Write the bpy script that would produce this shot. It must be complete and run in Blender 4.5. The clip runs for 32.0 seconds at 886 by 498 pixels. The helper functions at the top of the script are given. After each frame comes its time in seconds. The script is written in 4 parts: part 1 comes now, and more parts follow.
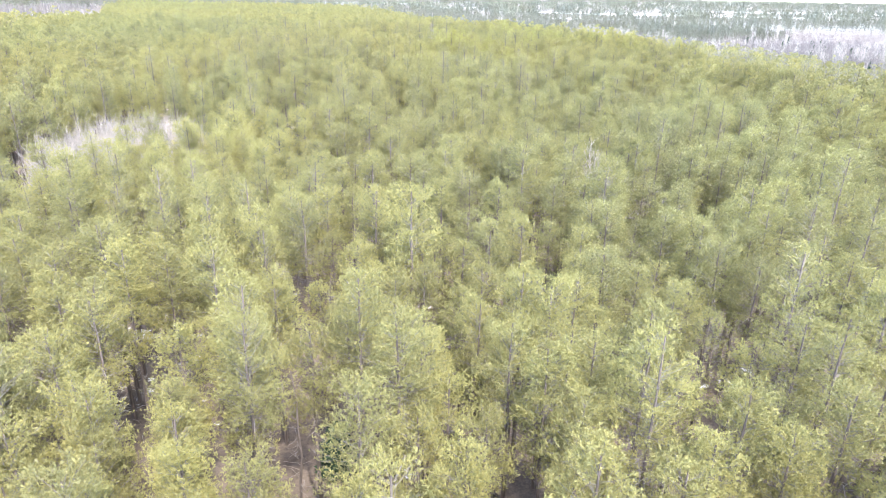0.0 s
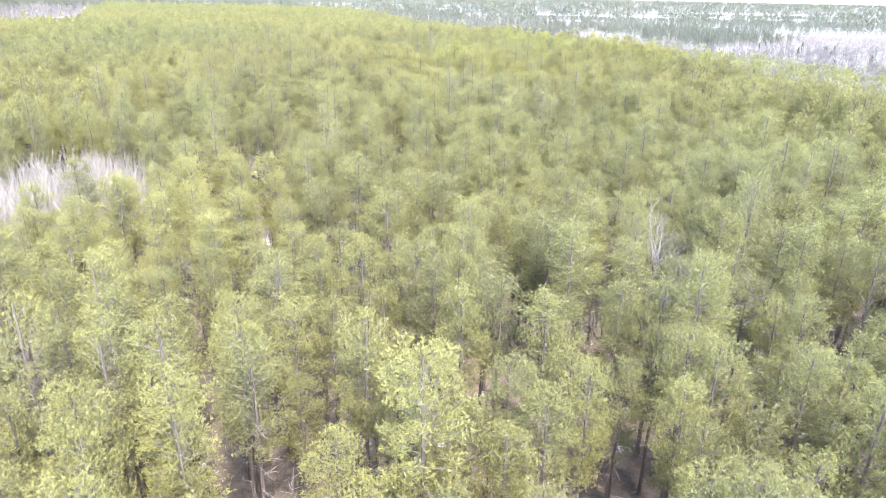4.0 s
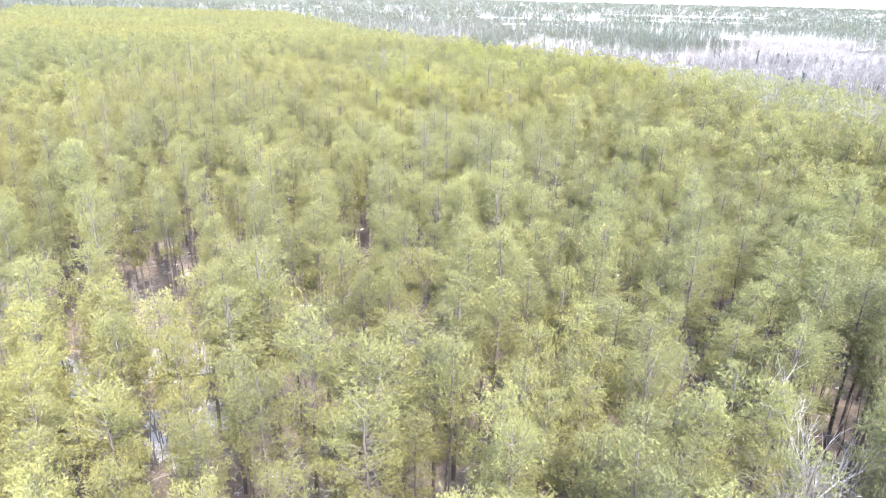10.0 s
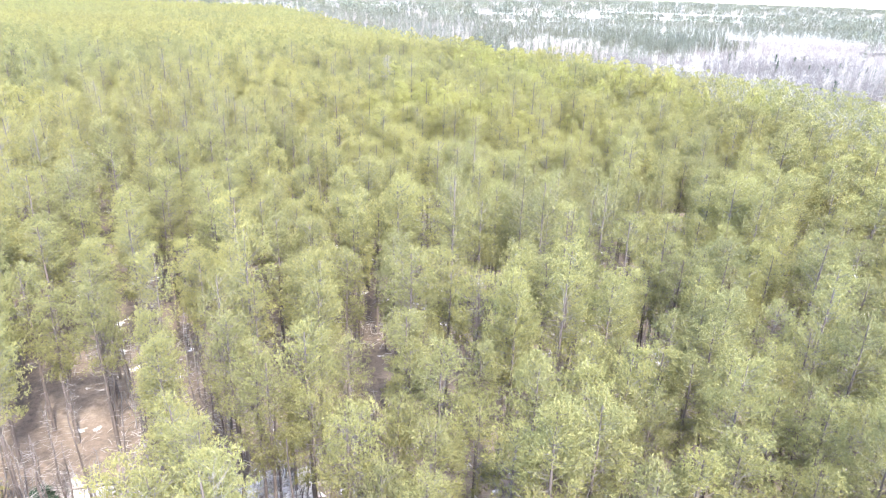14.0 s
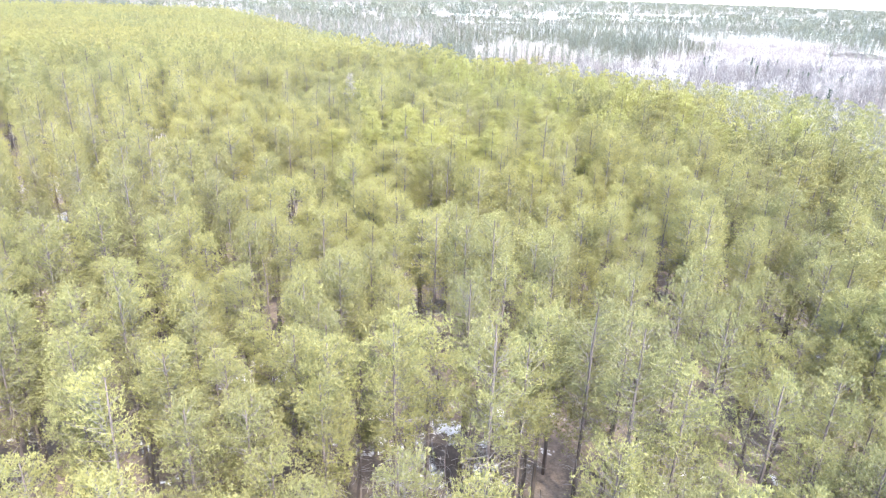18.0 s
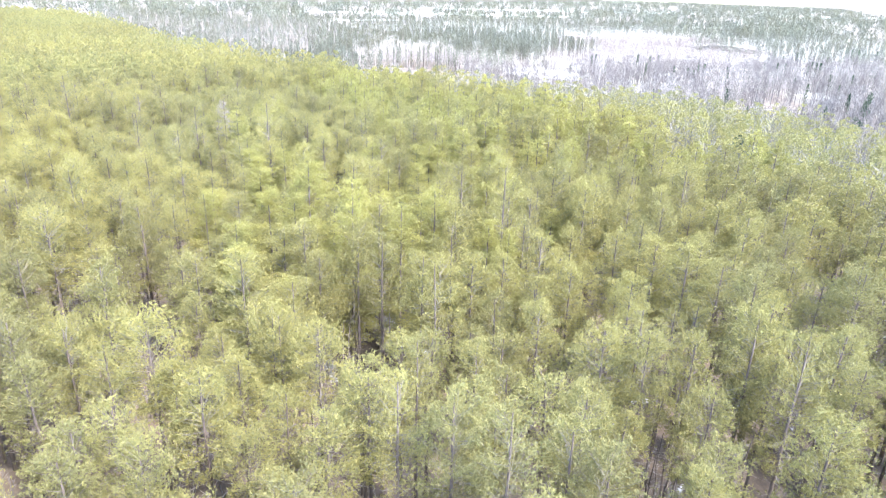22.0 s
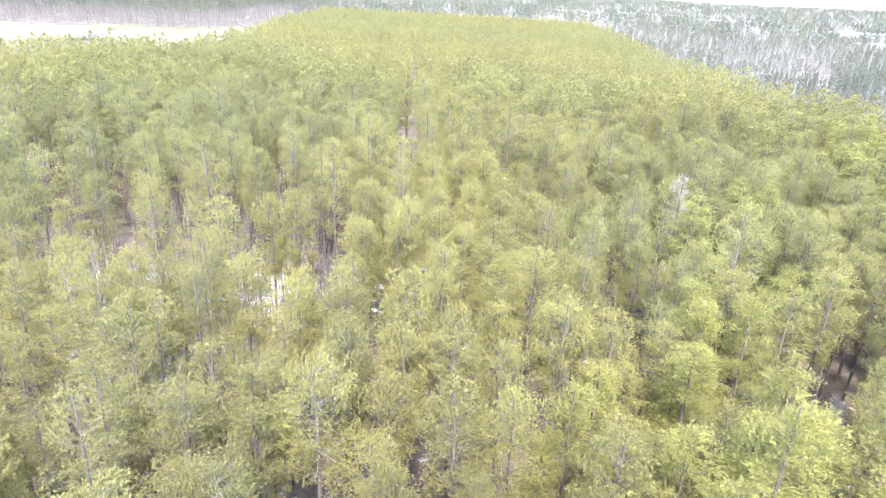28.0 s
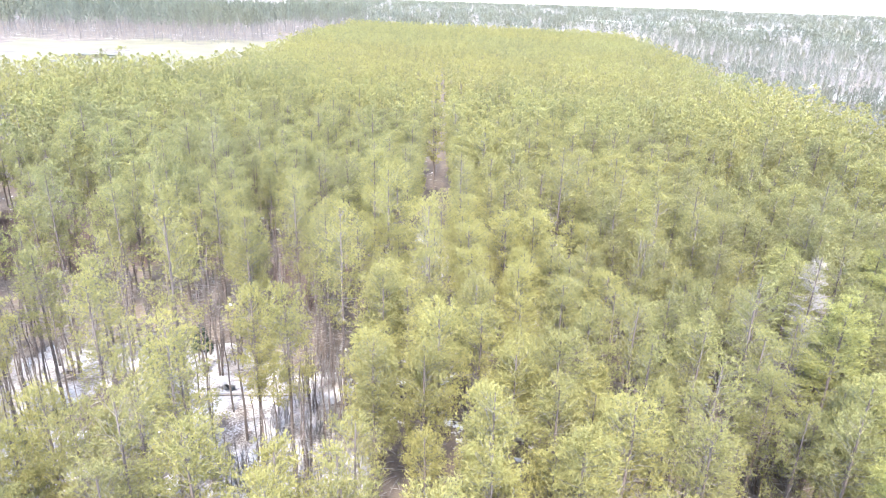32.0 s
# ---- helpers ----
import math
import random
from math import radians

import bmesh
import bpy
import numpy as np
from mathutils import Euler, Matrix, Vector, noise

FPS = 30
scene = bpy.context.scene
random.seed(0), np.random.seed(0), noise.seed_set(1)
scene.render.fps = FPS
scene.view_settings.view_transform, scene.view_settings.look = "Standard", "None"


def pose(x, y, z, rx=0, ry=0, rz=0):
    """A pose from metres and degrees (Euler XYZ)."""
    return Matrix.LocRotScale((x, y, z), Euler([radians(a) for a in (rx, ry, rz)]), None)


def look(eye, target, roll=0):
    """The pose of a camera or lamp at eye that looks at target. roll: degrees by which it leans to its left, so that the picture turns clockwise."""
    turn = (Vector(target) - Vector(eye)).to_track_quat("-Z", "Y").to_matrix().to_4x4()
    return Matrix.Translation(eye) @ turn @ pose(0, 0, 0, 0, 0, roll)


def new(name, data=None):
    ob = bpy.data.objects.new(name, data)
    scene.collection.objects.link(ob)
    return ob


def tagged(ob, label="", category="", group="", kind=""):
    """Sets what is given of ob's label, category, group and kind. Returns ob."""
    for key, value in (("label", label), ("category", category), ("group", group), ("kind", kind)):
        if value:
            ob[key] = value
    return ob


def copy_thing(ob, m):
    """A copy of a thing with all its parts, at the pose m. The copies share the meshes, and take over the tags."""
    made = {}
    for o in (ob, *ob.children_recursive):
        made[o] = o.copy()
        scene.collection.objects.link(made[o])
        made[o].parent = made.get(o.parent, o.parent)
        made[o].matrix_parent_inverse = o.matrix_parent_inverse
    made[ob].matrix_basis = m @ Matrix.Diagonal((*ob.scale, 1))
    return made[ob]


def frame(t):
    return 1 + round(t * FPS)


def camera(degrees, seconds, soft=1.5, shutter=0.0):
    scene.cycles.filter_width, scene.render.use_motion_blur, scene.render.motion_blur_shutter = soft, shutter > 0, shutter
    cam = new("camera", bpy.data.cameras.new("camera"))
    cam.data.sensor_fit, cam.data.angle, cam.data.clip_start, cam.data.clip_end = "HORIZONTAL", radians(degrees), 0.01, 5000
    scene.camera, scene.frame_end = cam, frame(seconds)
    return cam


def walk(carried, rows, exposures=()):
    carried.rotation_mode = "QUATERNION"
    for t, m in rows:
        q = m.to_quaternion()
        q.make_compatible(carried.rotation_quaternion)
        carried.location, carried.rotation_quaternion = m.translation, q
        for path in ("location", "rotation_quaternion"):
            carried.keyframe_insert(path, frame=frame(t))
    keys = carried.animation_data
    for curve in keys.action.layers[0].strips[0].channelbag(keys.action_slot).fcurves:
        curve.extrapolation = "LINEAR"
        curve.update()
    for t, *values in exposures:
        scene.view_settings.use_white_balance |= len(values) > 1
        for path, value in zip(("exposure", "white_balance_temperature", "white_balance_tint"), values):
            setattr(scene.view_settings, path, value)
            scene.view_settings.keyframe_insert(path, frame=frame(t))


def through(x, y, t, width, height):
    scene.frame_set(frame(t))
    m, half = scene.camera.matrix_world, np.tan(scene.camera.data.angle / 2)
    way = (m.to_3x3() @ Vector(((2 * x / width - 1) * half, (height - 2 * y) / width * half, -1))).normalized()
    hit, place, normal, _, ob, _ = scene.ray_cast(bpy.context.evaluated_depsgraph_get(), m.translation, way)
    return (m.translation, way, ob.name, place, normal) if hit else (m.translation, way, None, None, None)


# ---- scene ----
cam = camera(68.5, 32.0, soft=1.0)
PATH = [
    (0, (0.00, -0.00, 29.12), (0.00, 46.47, 10.67), 1.16),
    (0.5, (-0.01, 1.93, 29.27), (-0.08, 48.38, 10.75), 1.04),
    (1, (-0.08, 3.93, 29.44), (-0.22, 50.39, 10.98), 1.10),
    (1.5, (-0.27, 6.17, 29.56), (-0.34, 52.65, 11.13), 1.22),
    (2, (-0.55, 8.67, 29.66), (-0.54, 55.15, 11.22), 1.38),
    (2.5, (-0.86, 11.22, 29.79), (-0.72, 57.69, 11.33), 1.39),
    (3, (-1.13, 13.85, 29.89), (-0.90, 60.33, 11.44), 1.30),
    (3.5, (-1.40, 16.58, 30.01), (-1.09, 63.05, 11.58), 1.23),
    (4, (-1.70, 19.30, 30.17), (-1.32, 65.79, 11.76), 1.24),
    (4.5, (-2.01, 21.92, 30.34), (-1.55, 68.41, 11.93), 1.20),
    (6.5, (-2.76, 31.39, 31.55), (-2.95, 77.92, 13.24), 1.85),
    (7, (-2.99, 33.15, 31.69), (-3.29, 79.67, 13.38), 1.83),
    (7.5, (-3.32, 34.84, 31.81), (-3.66, 81.38, 13.52), 1.78),
    (8, (-3.66, 36.58, 31.93), (-3.64, 83.12, 13.65), 1.77),
    (8.5, (-3.95, 38.25, 32.02), (-0.43, 84.68, 13.81), 1.65),
    (9, (-4.30, 40.02, 32.14), (0.23, 86.36, 13.90), 1.50),
    (9.5, (-4.62, 41.83, 32.23), (-0.07, 88.17, 14.01), 1.50),
    (10, (-4.88, 43.66, 32.37), (-0.35, 89.98, 14.10), 1.43),
    (10.5, (-5.10, 45.59, 32.53), (-0.57, 91.89, 14.19), 1.42),
    (11, (-5.44, 47.63, 32.75), (-0.75, 93.87, 14.31), 1.67),
    (11.5, (-5.73, 49.76, 32.90), (-0.97, 95.95, 14.37), 1.83),
    (12, (-5.99, 52.03, 32.97), (-1.14, 98.23, 14.47), 2.00),
    (12.5, (-6.13, 54.49, 33.04), (-1.23, 100.66, 14.50), 2.06),
    (13, (-6.26, 57.06, 33.15), (-1.31, 103.21, 14.55), 2.06),
    (13.5, (-6.39, 59.80, 33.24), (-1.39, 105.93, 14.62), 2.14),
    (15.5, (-7.22, 71.96, 33.66), (-1.99, 118.05, 15.01), 2.22),
    (16, (-7.26, 74.84, 33.70), (-2.01, 120.93, 15.05), 2.22),
    (16.5, (-7.28, 77.62, 33.72), (-2.01, 123.72, 15.10), 2.12),
    (17, (-7.35, 80.47, 33.72), (-2.07, 126.58, 15.13), 2.06),
    (17.5, (-7.44, 83.26, 33.75), (-1.12, 129.26, 15.21), 2.08),
    (18, (-7.54, 86.03, 33.78), (0.55, 131.77, 15.27), 2.07),
    (18.5, (-7.62, 88.79, 33.83), (2.36, 134.15, 15.33), 2.02),
    (19, (-7.64, 91.46, 33.88), (4.07, 136.43, 15.42), 1.92),
    (19.5, (-7.67, 94.17, 33.97), (5.82, 138.63, 15.50), 1.87),
    (20, (-7.71, 96.83, 34.16), (7.79, 140.63, 15.69), 1.80),
    (20.5, (-7.63, 99.59, 34.26), (8.49, 143.18, 15.82), 1.80),
    (21, (-7.50, 102.42, 34.35), (8.66, 145.99, 15.90), 1.81),
    (21.5, (-7.30, 105.23, 34.50), (8.90, 148.78, 16.02), 1.77),
    (22, (-7.05, 108.06, 34.56), (9.28, 151.55, 16.08), 1.77),
    (22.5, (-6.71, 110.85, 34.67), (9.74, 154.28, 16.15), 1.83),
    (23, (-6.31, 113.64, 34.72), (9.34, 157.36, 16.19), 1.91),
    (23.5, (-5.84, 116.42, 34.78), (7.33, 160.95, 16.25), 1.86),
    (24, (-5.26, 119.29, 34.78), (4.47, 164.69, 16.25), 1.82),
    (24.5, (-4.75, 122.20, 34.79), (1.68, 168.19, 16.25), 1.89),
    (25, (-4.33, 125.02, 34.78), (-1.39, 171.34, 16.17), 2.05),
    (25.5, (-4.01, 127.74, 34.73), (-4.80, 174.13, 16.08), 2.29),
    (26, (-3.87, 130.26, 34.71), (-8.51, 176.40, 16.01), 2.41),
    (26.5, (-3.93, 132.39, 34.79), (-11.88, 178.05, 16.00), 2.51),
    (28.5, (-5.27, 140.77, 35.07), (-22.57, 183.84, 16.47), 2.18),
    (29, (-5.93, 142.76, 35.14), (-23.60, 185.72, 16.63), 2.07),
    (29.5, (-6.71, 144.75, 35.21), (-24.44, 187.71, 16.76), 2.02),
    (30, (-7.62, 146.67, 35.23), (-25.38, 189.66, 16.90), 1.96),
    (30.5, (-8.55, 148.35, 35.25), (-26.38, 191.36, 17.02), 1.86),
    (31, (-9.55, 149.98, 35.30), (-27.41, 192.99, 17.11), 1.81),
    (31.5, (-10.59, 151.77, 35.32), (-28.50, 194.78, 17.19), 1.75),
    (32, (-11.69, 153.66, 35.29), (-29.65, 196.69, 17.22), 1.69),
]
walk(cam, [(t, look(eye, target, roll)) for t, eye, target, roll in PATH], [(0, 3.60), (8, 3.72), (22, 3.76), (30, 3.63), (32, 3.61)])

# ---- world and sun ----
SUN_ELEVATION, SUN_AZIMUTH = radians(54), radians(158)   # clockwise from +y
world = bpy.data.worlds.new("sky")
scene.world = world
world.use_nodes = True
wn = world.node_tree
sky = wn.nodes.new("ShaderNodeTexSky")
sky.sky_type = "NISHITA"
sky.sun_disc = False
sky.sun_elevation = SUN_ELEVATION
sky.sun_rotation = SUN_AZIMUTH
sky.air_density, sky.dust_density, sky.ozone_density = 1.0, 1.5, 1.0
wn.nodes["Background"].inputs["Strength"].default_value = 0.15
wn.links.new(sky.outputs["Color"], wn.nodes["Background"].inputs["Color"])
sun = new("sun", bpy.data.lights.new("sun", "SUN"))
sun.data.energy, sun.data.angle, sun.data.color = 1.2, radians(3.0), (1.0, 0.95, 0.87)
sun_from = Vector((math.sin(SUN_AZIMUTH) * math.cos(SUN_ELEVATION), math.cos(SUN_AZIMUTH) * math.cos(SUN_ELEVATION), math.sin(SUN_ELEVATION)))
sun.matrix_world = look(sun_from * 200, (0, 0, 0))


# ---- materials ----
def material(name):
    m = bpy.data.materials.new(name)
    m.use_nodes = True
    m.node_tree.nodes.clear()
    return m, m.node_tree.nodes, m.node_tree.links


def ramp(nodes, stops):
    r = nodes.new("ShaderNodeValToRGB")
    el = r.color_ramp.elements
    while len(el) < len(stops):
        el.new(0.5)
    for e, (p, c) in zip(el, stops):
        e.position, e.color = p, (*c, 1)
    return r


def math_node(nodes, links, op, a, b=None):
    n = nodes.new("ShaderNodeMath")
    n.operation = op
    for k, v in ((0, a), (1, b)):
        if v is None:
            continue
        if isinstance(v, (int, float)):
            n.inputs[k].default_value = v
        else:
            links.new(v, n.inputs[k])
    return n.outputs[0]


def foliage(name, stops, through=0.4, rough=0.6):
    """Needles: colour varies from spray to spray, from tree to tree and over the stand; light passes through in part."""
    m, n, l = material(name)
    geo, info = n.new("ShaderNodeNewGeometry"), n.new("ShaderNodeObjectInfo")
    tint = n.new("ShaderNodeAttribute")
    tint.attribute_name = "tint"
    big = n.new("ShaderNodeTexNoise")
    big.inputs["Scale"].default_value, big.inputs["Detail"].default_value = 0.035, 2.0
    l.new(geo.outputs["Position"], big.inputs["Vector"])
    tuft = n.new("ShaderNodeAttribute")
    tuft.attribute_name = "tuft"
    f = math_node(n, l, "MULTIPLY", geo.outputs["Random Per Island"], 0.06)
    f = math_node(n, l, "ADD", f, math_node(n, l, "MULTIPLY", tuft.outputs["Fac"], 0.42))
    g = math_node(n, l, "ADD", info.outputs["Random"], tint.outputs["Fac"])
    g = math_node(n, l, "MULTIPLY", math_node(n, l, "FRACT", g), 0.28)
    h = math_node(n, l, "MULTIPLY", math_node(n, l, "SUBTRACT", big.outputs["Fac"], 0.25), 0.45)
    f = math_node(n, l, "ADD", math_node(n, l, "ADD", f, g), h)
    c = ramp(n, stops)
    l.new(f, c.inputs["Fac"])
    drift = n.new("ShaderNodeTexNoise")
    drift.inputs["Scale"].default_value, drift.inputs["Detail"].default_value = 0.013, 3.0
    l.new(geo.outputs["Position"], drift.inputs["Vector"])
    cool = ramp(n, [(0.42, (1.0, 1.0, 1.0)), (0.66, (0.94, 1.0, 1.10))])
    l.new(drift.outputs["Fac"], cool.inputs["Fac"])
    shift = n.new("ShaderNodeMix")
    shift.data_type, shift.blend_type = "RGBA", "MULTIPLY"
    shift.inputs["Factor"].default_value = 1.0
    l.new(c.outputs["Color"], shift.inputs["A"])
    l.new(cool.outputs["Color"], shift.inputs["B"])
    p, t, mix = n.new("ShaderNodeBsdfPrincipled"), n.new("ShaderNodeBsdfTranslucent"), n.new("ShaderNodeMixShader")
    p.inputs["Roughness"].default_value = rough
    p.inputs["Specular IOR Level"].default_value = 0.12
    l.new(shift.outputs["Result"], p.inputs["Base Color"])
    l.new(shift.outputs["Result"], t.inputs["Color"])
    mix.inputs["Fac"].default_value = through
    l.new(p.outputs[0], mix.inputs[1])
    l.new(t.outputs[0], mix.inputs[2])
    out = n.new("ShaderNodeOutputMaterial")
    l.new(mix.outputs[0], out.inputs["Surface"])
    return m


def bark(name, stops, scale=6.0, rough=0.9, bump=0.4, flat=0.15):
    """Bark: furrows drawn out along the stem, with paler and darker patches."""
    m, n, l = material(name)
    tc, mp = n.new("ShaderNodeTexCoord"), n.new("ShaderNodeMapping")
    mp.inputs["Scale"].default_value = (scale, scale, scale * flat)
    l.new(tc.outputs["Object"], mp.inputs["Vector"])
    fine, wide = n.new("ShaderNodeTexNoise"), n.new("ShaderNodeTexNoise")
    fine.inputs["Scale"].default_value, fine.inputs["Detail"].default_value = 2.0, 6.0
    wide.inputs["Scale"].default_value, wide.inputs["Detail"].default_value = 0.35, 3.0
    l.new(mp.outputs[0], fine.inputs["Vector"])
    l.new(tc.outputs["Object"], wide.inputs["Vector"])
    info, geo = n.new("ShaderNodeObjectInfo"), n.new("ShaderNodeNewGeometry")
    f = math_node(n, l, "MULTIPLY", fine.outputs["Fac"], 0.5)
    g = math_node(n, l, "MULTIPLY", wide.outputs["Fac"], 0.4)
    h = math_node(n, l, "MULTIPLY", math_node(n, l, "ADD", info.outputs["Random"], geo.outputs["Random Per Island"]), 0.14)
    f = math_node(n, l, "ADD", math_node(n, l, "ADD", f, g), h)
    c = ramp(n, stops)
    l.new(f, c.inputs["Fac"])
    p, b, out = n.new("ShaderNodeBsdfPrincipled"), n.new("ShaderNodeBump"), n.new("ShaderNodeOutputMaterial")
    p.inputs["Roughness"].default_value = rough
    b.inputs["Strength"].default_value = bump
    b.inputs["Distance"].default_value = 0.03
    l.new(fine.outputs["Fac"], b.inputs["Height"])
    l.new(b.outputs[0], p.inputs["Normal"])
    l.new(c.outputs["Color"], p.inputs["Base Color"])
    l.new(p.outputs[0], out.inputs["Surface"])
    return m


def forest_floor(name):
    """Needle litter and dead grass with old snow lying in patches."""
    m, n, l = material(name)
    tc = n.new("ShaderNodeNewGeometry")

    def tex(scale, detail=4.0, rough=0.55):
        t = n.new("ShaderNodeTexNoise")
        t.inputs["Scale"].default_value, t.inputs["Detail"].default_value, t.inputs["Roughness"].default_value = scale, detail, rough
        l.new(tc.outputs["Position"], t.inputs["Vector"])
        return t.outputs["Fac"]

    litter = ramp(n, [(0.34, (0.022, 0.016, 0.012)), (0.46, (0.055, 0.040, 0.030)), (0.56, (0.10, 0.075, 0.056)), (0.72, (0.19, 0.15, 0.115))])
    l.new(math_node(n, l, "ADD", math_node(n, l, "ADD", math_node(n, l, "MULTIPLY", tex(1.7, 6, 0.7), 0.36), math_node(n, l, "MULTIPLY", tex(7.0, 6, 0.8), 0.30)), math_node(n, l, "MULTIPLY", tex(0.12, 3), 0.38)), litter.inputs["Fac"])
    snow_f = math_node(n, l, "ADD", math_node(n, l, "MULTIPLY", tex(0.55, 6, 0.65), 0.62), math_node(n, l, "MULTIPLY", tex(0.05, 3), 0.38))
    cover = ramp(n, [(0.59, (0, 0, 0)), (0.63, (1, 1, 1))])
    l.new(snow_f, cover.inputs["Fac"])
    snow = ramp(n, [(0.3, (0.36, 0.345, 0.33)), (0.7, (0.55, 0.53, 0.515))])
    l.new(tex(0.9, 5), snow.inputs["Fac"])
    mix = n.new("ShaderNodeMix")
    mix.data_type = "RGBA"
    l.new(cover.outputs["Color"], mix.inputs["Factor"])
    l.new(litter.outputs["Color"], mix.inputs["A"])
    l.new(snow.outputs["Color"], mix.inputs["B"])
    p, b, out = n.new("ShaderNodeBsdfPrincipled"), n.new("ShaderNodeBump"), n.new("ShaderNodeOutputMaterial")
    p.inputs["Roughness"].default_value = 0.85
    b.inputs["Strength"].default_value, b.inputs["Distance"].default_value = 0.5, 0.12
    l.new(tex(3.0, 6), b.inputs["Height"])
    l.new(b.outputs[0], p.inputs["Normal"])
    l.new(mix.outputs["Result"], p.inputs["Base Color"])
    l.new(p.outputs[0], out.inputs["Surface"])
    return m


def open_ground(name, stops, scale=0.08):
    """Open land: snow, dead grass or a mix, in drifts."""
    m, n, l = material(name)
    tc = n.new("ShaderNodeNewGeometry")
    a, c = n.new("ShaderNodeTexNoise"), n.new("ShaderNodeTexNoise")
    a.inputs["Scale"].default_value, a.inputs["Detail"].default_value = scale, 6.0
    c.inputs["Scale"].default_value, c.inputs["Detail"].default_value = scale * 14, 5.0
    for t in (a, c):
        l.new(tc.outputs["Position"], t.inputs["Vector"])
    r = ramp(n, stops)
    f = math_node(n, l, "ADD", math_node(n, l, "MULTIPLY", a.outputs["Fac"], 0.65), math_node(n, l, "MULTIPLY", c.outputs["Fac"], 0.35))
    l.new(f, r.inputs["Fac"])
    p, b, out = n.new("ShaderNodeBsdfPrincipled"), n.new("ShaderNodeBump"), n.new("ShaderNodeOutputMaterial")
    p.inputs["Roughness"].default_value = 0.8
    b.inputs["Strength"].default_value, b.inputs["Distance"].default_value = 0.4, 0.15
    l.new(c.outputs["Fac"], b.inputs["Height"])
    l.new(b.outputs[0], p.inputs["Normal"])
    l.new(r.outputs["Color"], p.inputs["Base Color"])
    l.new(p.outputs[0], out.inputs["Surface"])
    return m


RED_PINE_NEEDLES = foliage("red_pine_needles", [(0.1, (0.112, 0.104, 0.055)), (0.4, (0.168, 0.156, 0.067)), (0.65, (0.224, 0.207, 0.078)), (0.95, (0.288, 0.264, 0.097))], 0.34)
WHITE_PINE_NEEDLES = foliage("white_pine_needles", [(0.1, (0.152, 0.146, 0.058)), (0.5, (0.228, 0.217, 0.074)), (0.95, (0.305, 0.287, 0.10))], 0.4)
SPRUCE_NEEDLES = foliage("spruce_needles", [(0.1, (0.020, 0.035, 0.022)), (0.5, (0.04, 0.062, 0.035)), (0.95, (0.075, 0.10, 0.05))], 0.2)
# distant trees: haze is painted into this needle colour, paler and bluer
HAZED_VALLEY_NEEDLES = foliage("hazed_valley_needles", [(0.1, (0.098, 0.100, 0.074)), (0.5, (0.145, 0.146, 0.108)), (0.95, (0.205, 0.20, 0.152))], 0.35)
PINE_BARK = bark("pine_bark", [(0.25, (0.032, 0.026, 0.024)), (0.5, (0.066, 0.052, 0.047)), (0.75, (0.115, 0.093, 0.083))])
PINE_TWIGS = bark("pine_twigs", [(0.25, (0.050, 0.043, 0.036)), (0.5, (0.085, 0.075, 0.063)), (0.8, (0.15, 0.132, 0.112))], 8)
PINK_BRUSH = bark("pink_brush", [(0.2, (0.085, 0.069, 0.065)), (0.5, (0.135, 0.113, 0.107)), (0.8, (0.19, 0.165, 0.157))], 4)
DEAD_WOOD = bark("dead_wood", [(0.25, (0.09, 0.077, 0.068)), (0.5, (0.155, 0.135, 0.122)), (0.8, (0.25, 0.225, 0.205))], 8)
PALE_BARK = bark("pale_bark", [(0.2, (0.105, 0.091, 0.080)), (0.5, (0.165, 0.145, 0.129)), (0.8, (0.25, 0.225, 0.202))], 4, flat=1.5)
BIRCH_BARK = bark("birch_bark", [(0.2, (0.15, 0.13, 0.122)), (0.5, (0.23, 0.205, 0.195)), (0.8, (0.34, 0.315, 0.30))], 4, flat=1.5)
GREY_TWIGS = bark("grey_twigs", [(0.2, (0.062, 0.055, 0.054)), (0.5, (0.105, 0.095, 0.092)), (0.8, (0.165, 0.150, 0.146))], 4)
REDDISH_TWIGS = bark("reddish_twigs", [(0.2, (0.055, 0.036, 0.034)), (0.5, (0.10, 0.068, 0.064)), (0.8, (0.16, 0.115, 0.105))], 4)
FOREST_FLOOR = forest_floor("forest_floor")
SNOW = open_ground("old_snow", [(0.38, (0.06, 0.045, 0.036)), (0.44, (0.13, 0.11, 0.095)), (0.50, (0.25, 0.232, 0.222)), (0.68, (0.40, 0.38, 0.375))], 0.45)
FAR_SNOW = open_ground("far_snow", [(0.3, (0.24, 0.22, 0.18)), (0.45, (0.40, 0.385, 0.36)), (0.7, (0.55, 0.55, 0.55))], 0.03)
VALLEY_FLOOR = open_ground("valley_floor", [(0.36, (0.070, 0.058, 0.042)), (0.50, (0.115, 0.102, 0.082)), (0.62, (0.20, 0.19, 0.175))], 0.06)
DRY_GRASS = open_ground("dry_grass", [(0.3, (0.060, 0.048, 0.022)), (0.5, (0.090, 0.075, 0.038)), (0.62, (0.125, 0.108, 0.062)), (0.74, (0.20, 0.19, 0.155))], 0.05)


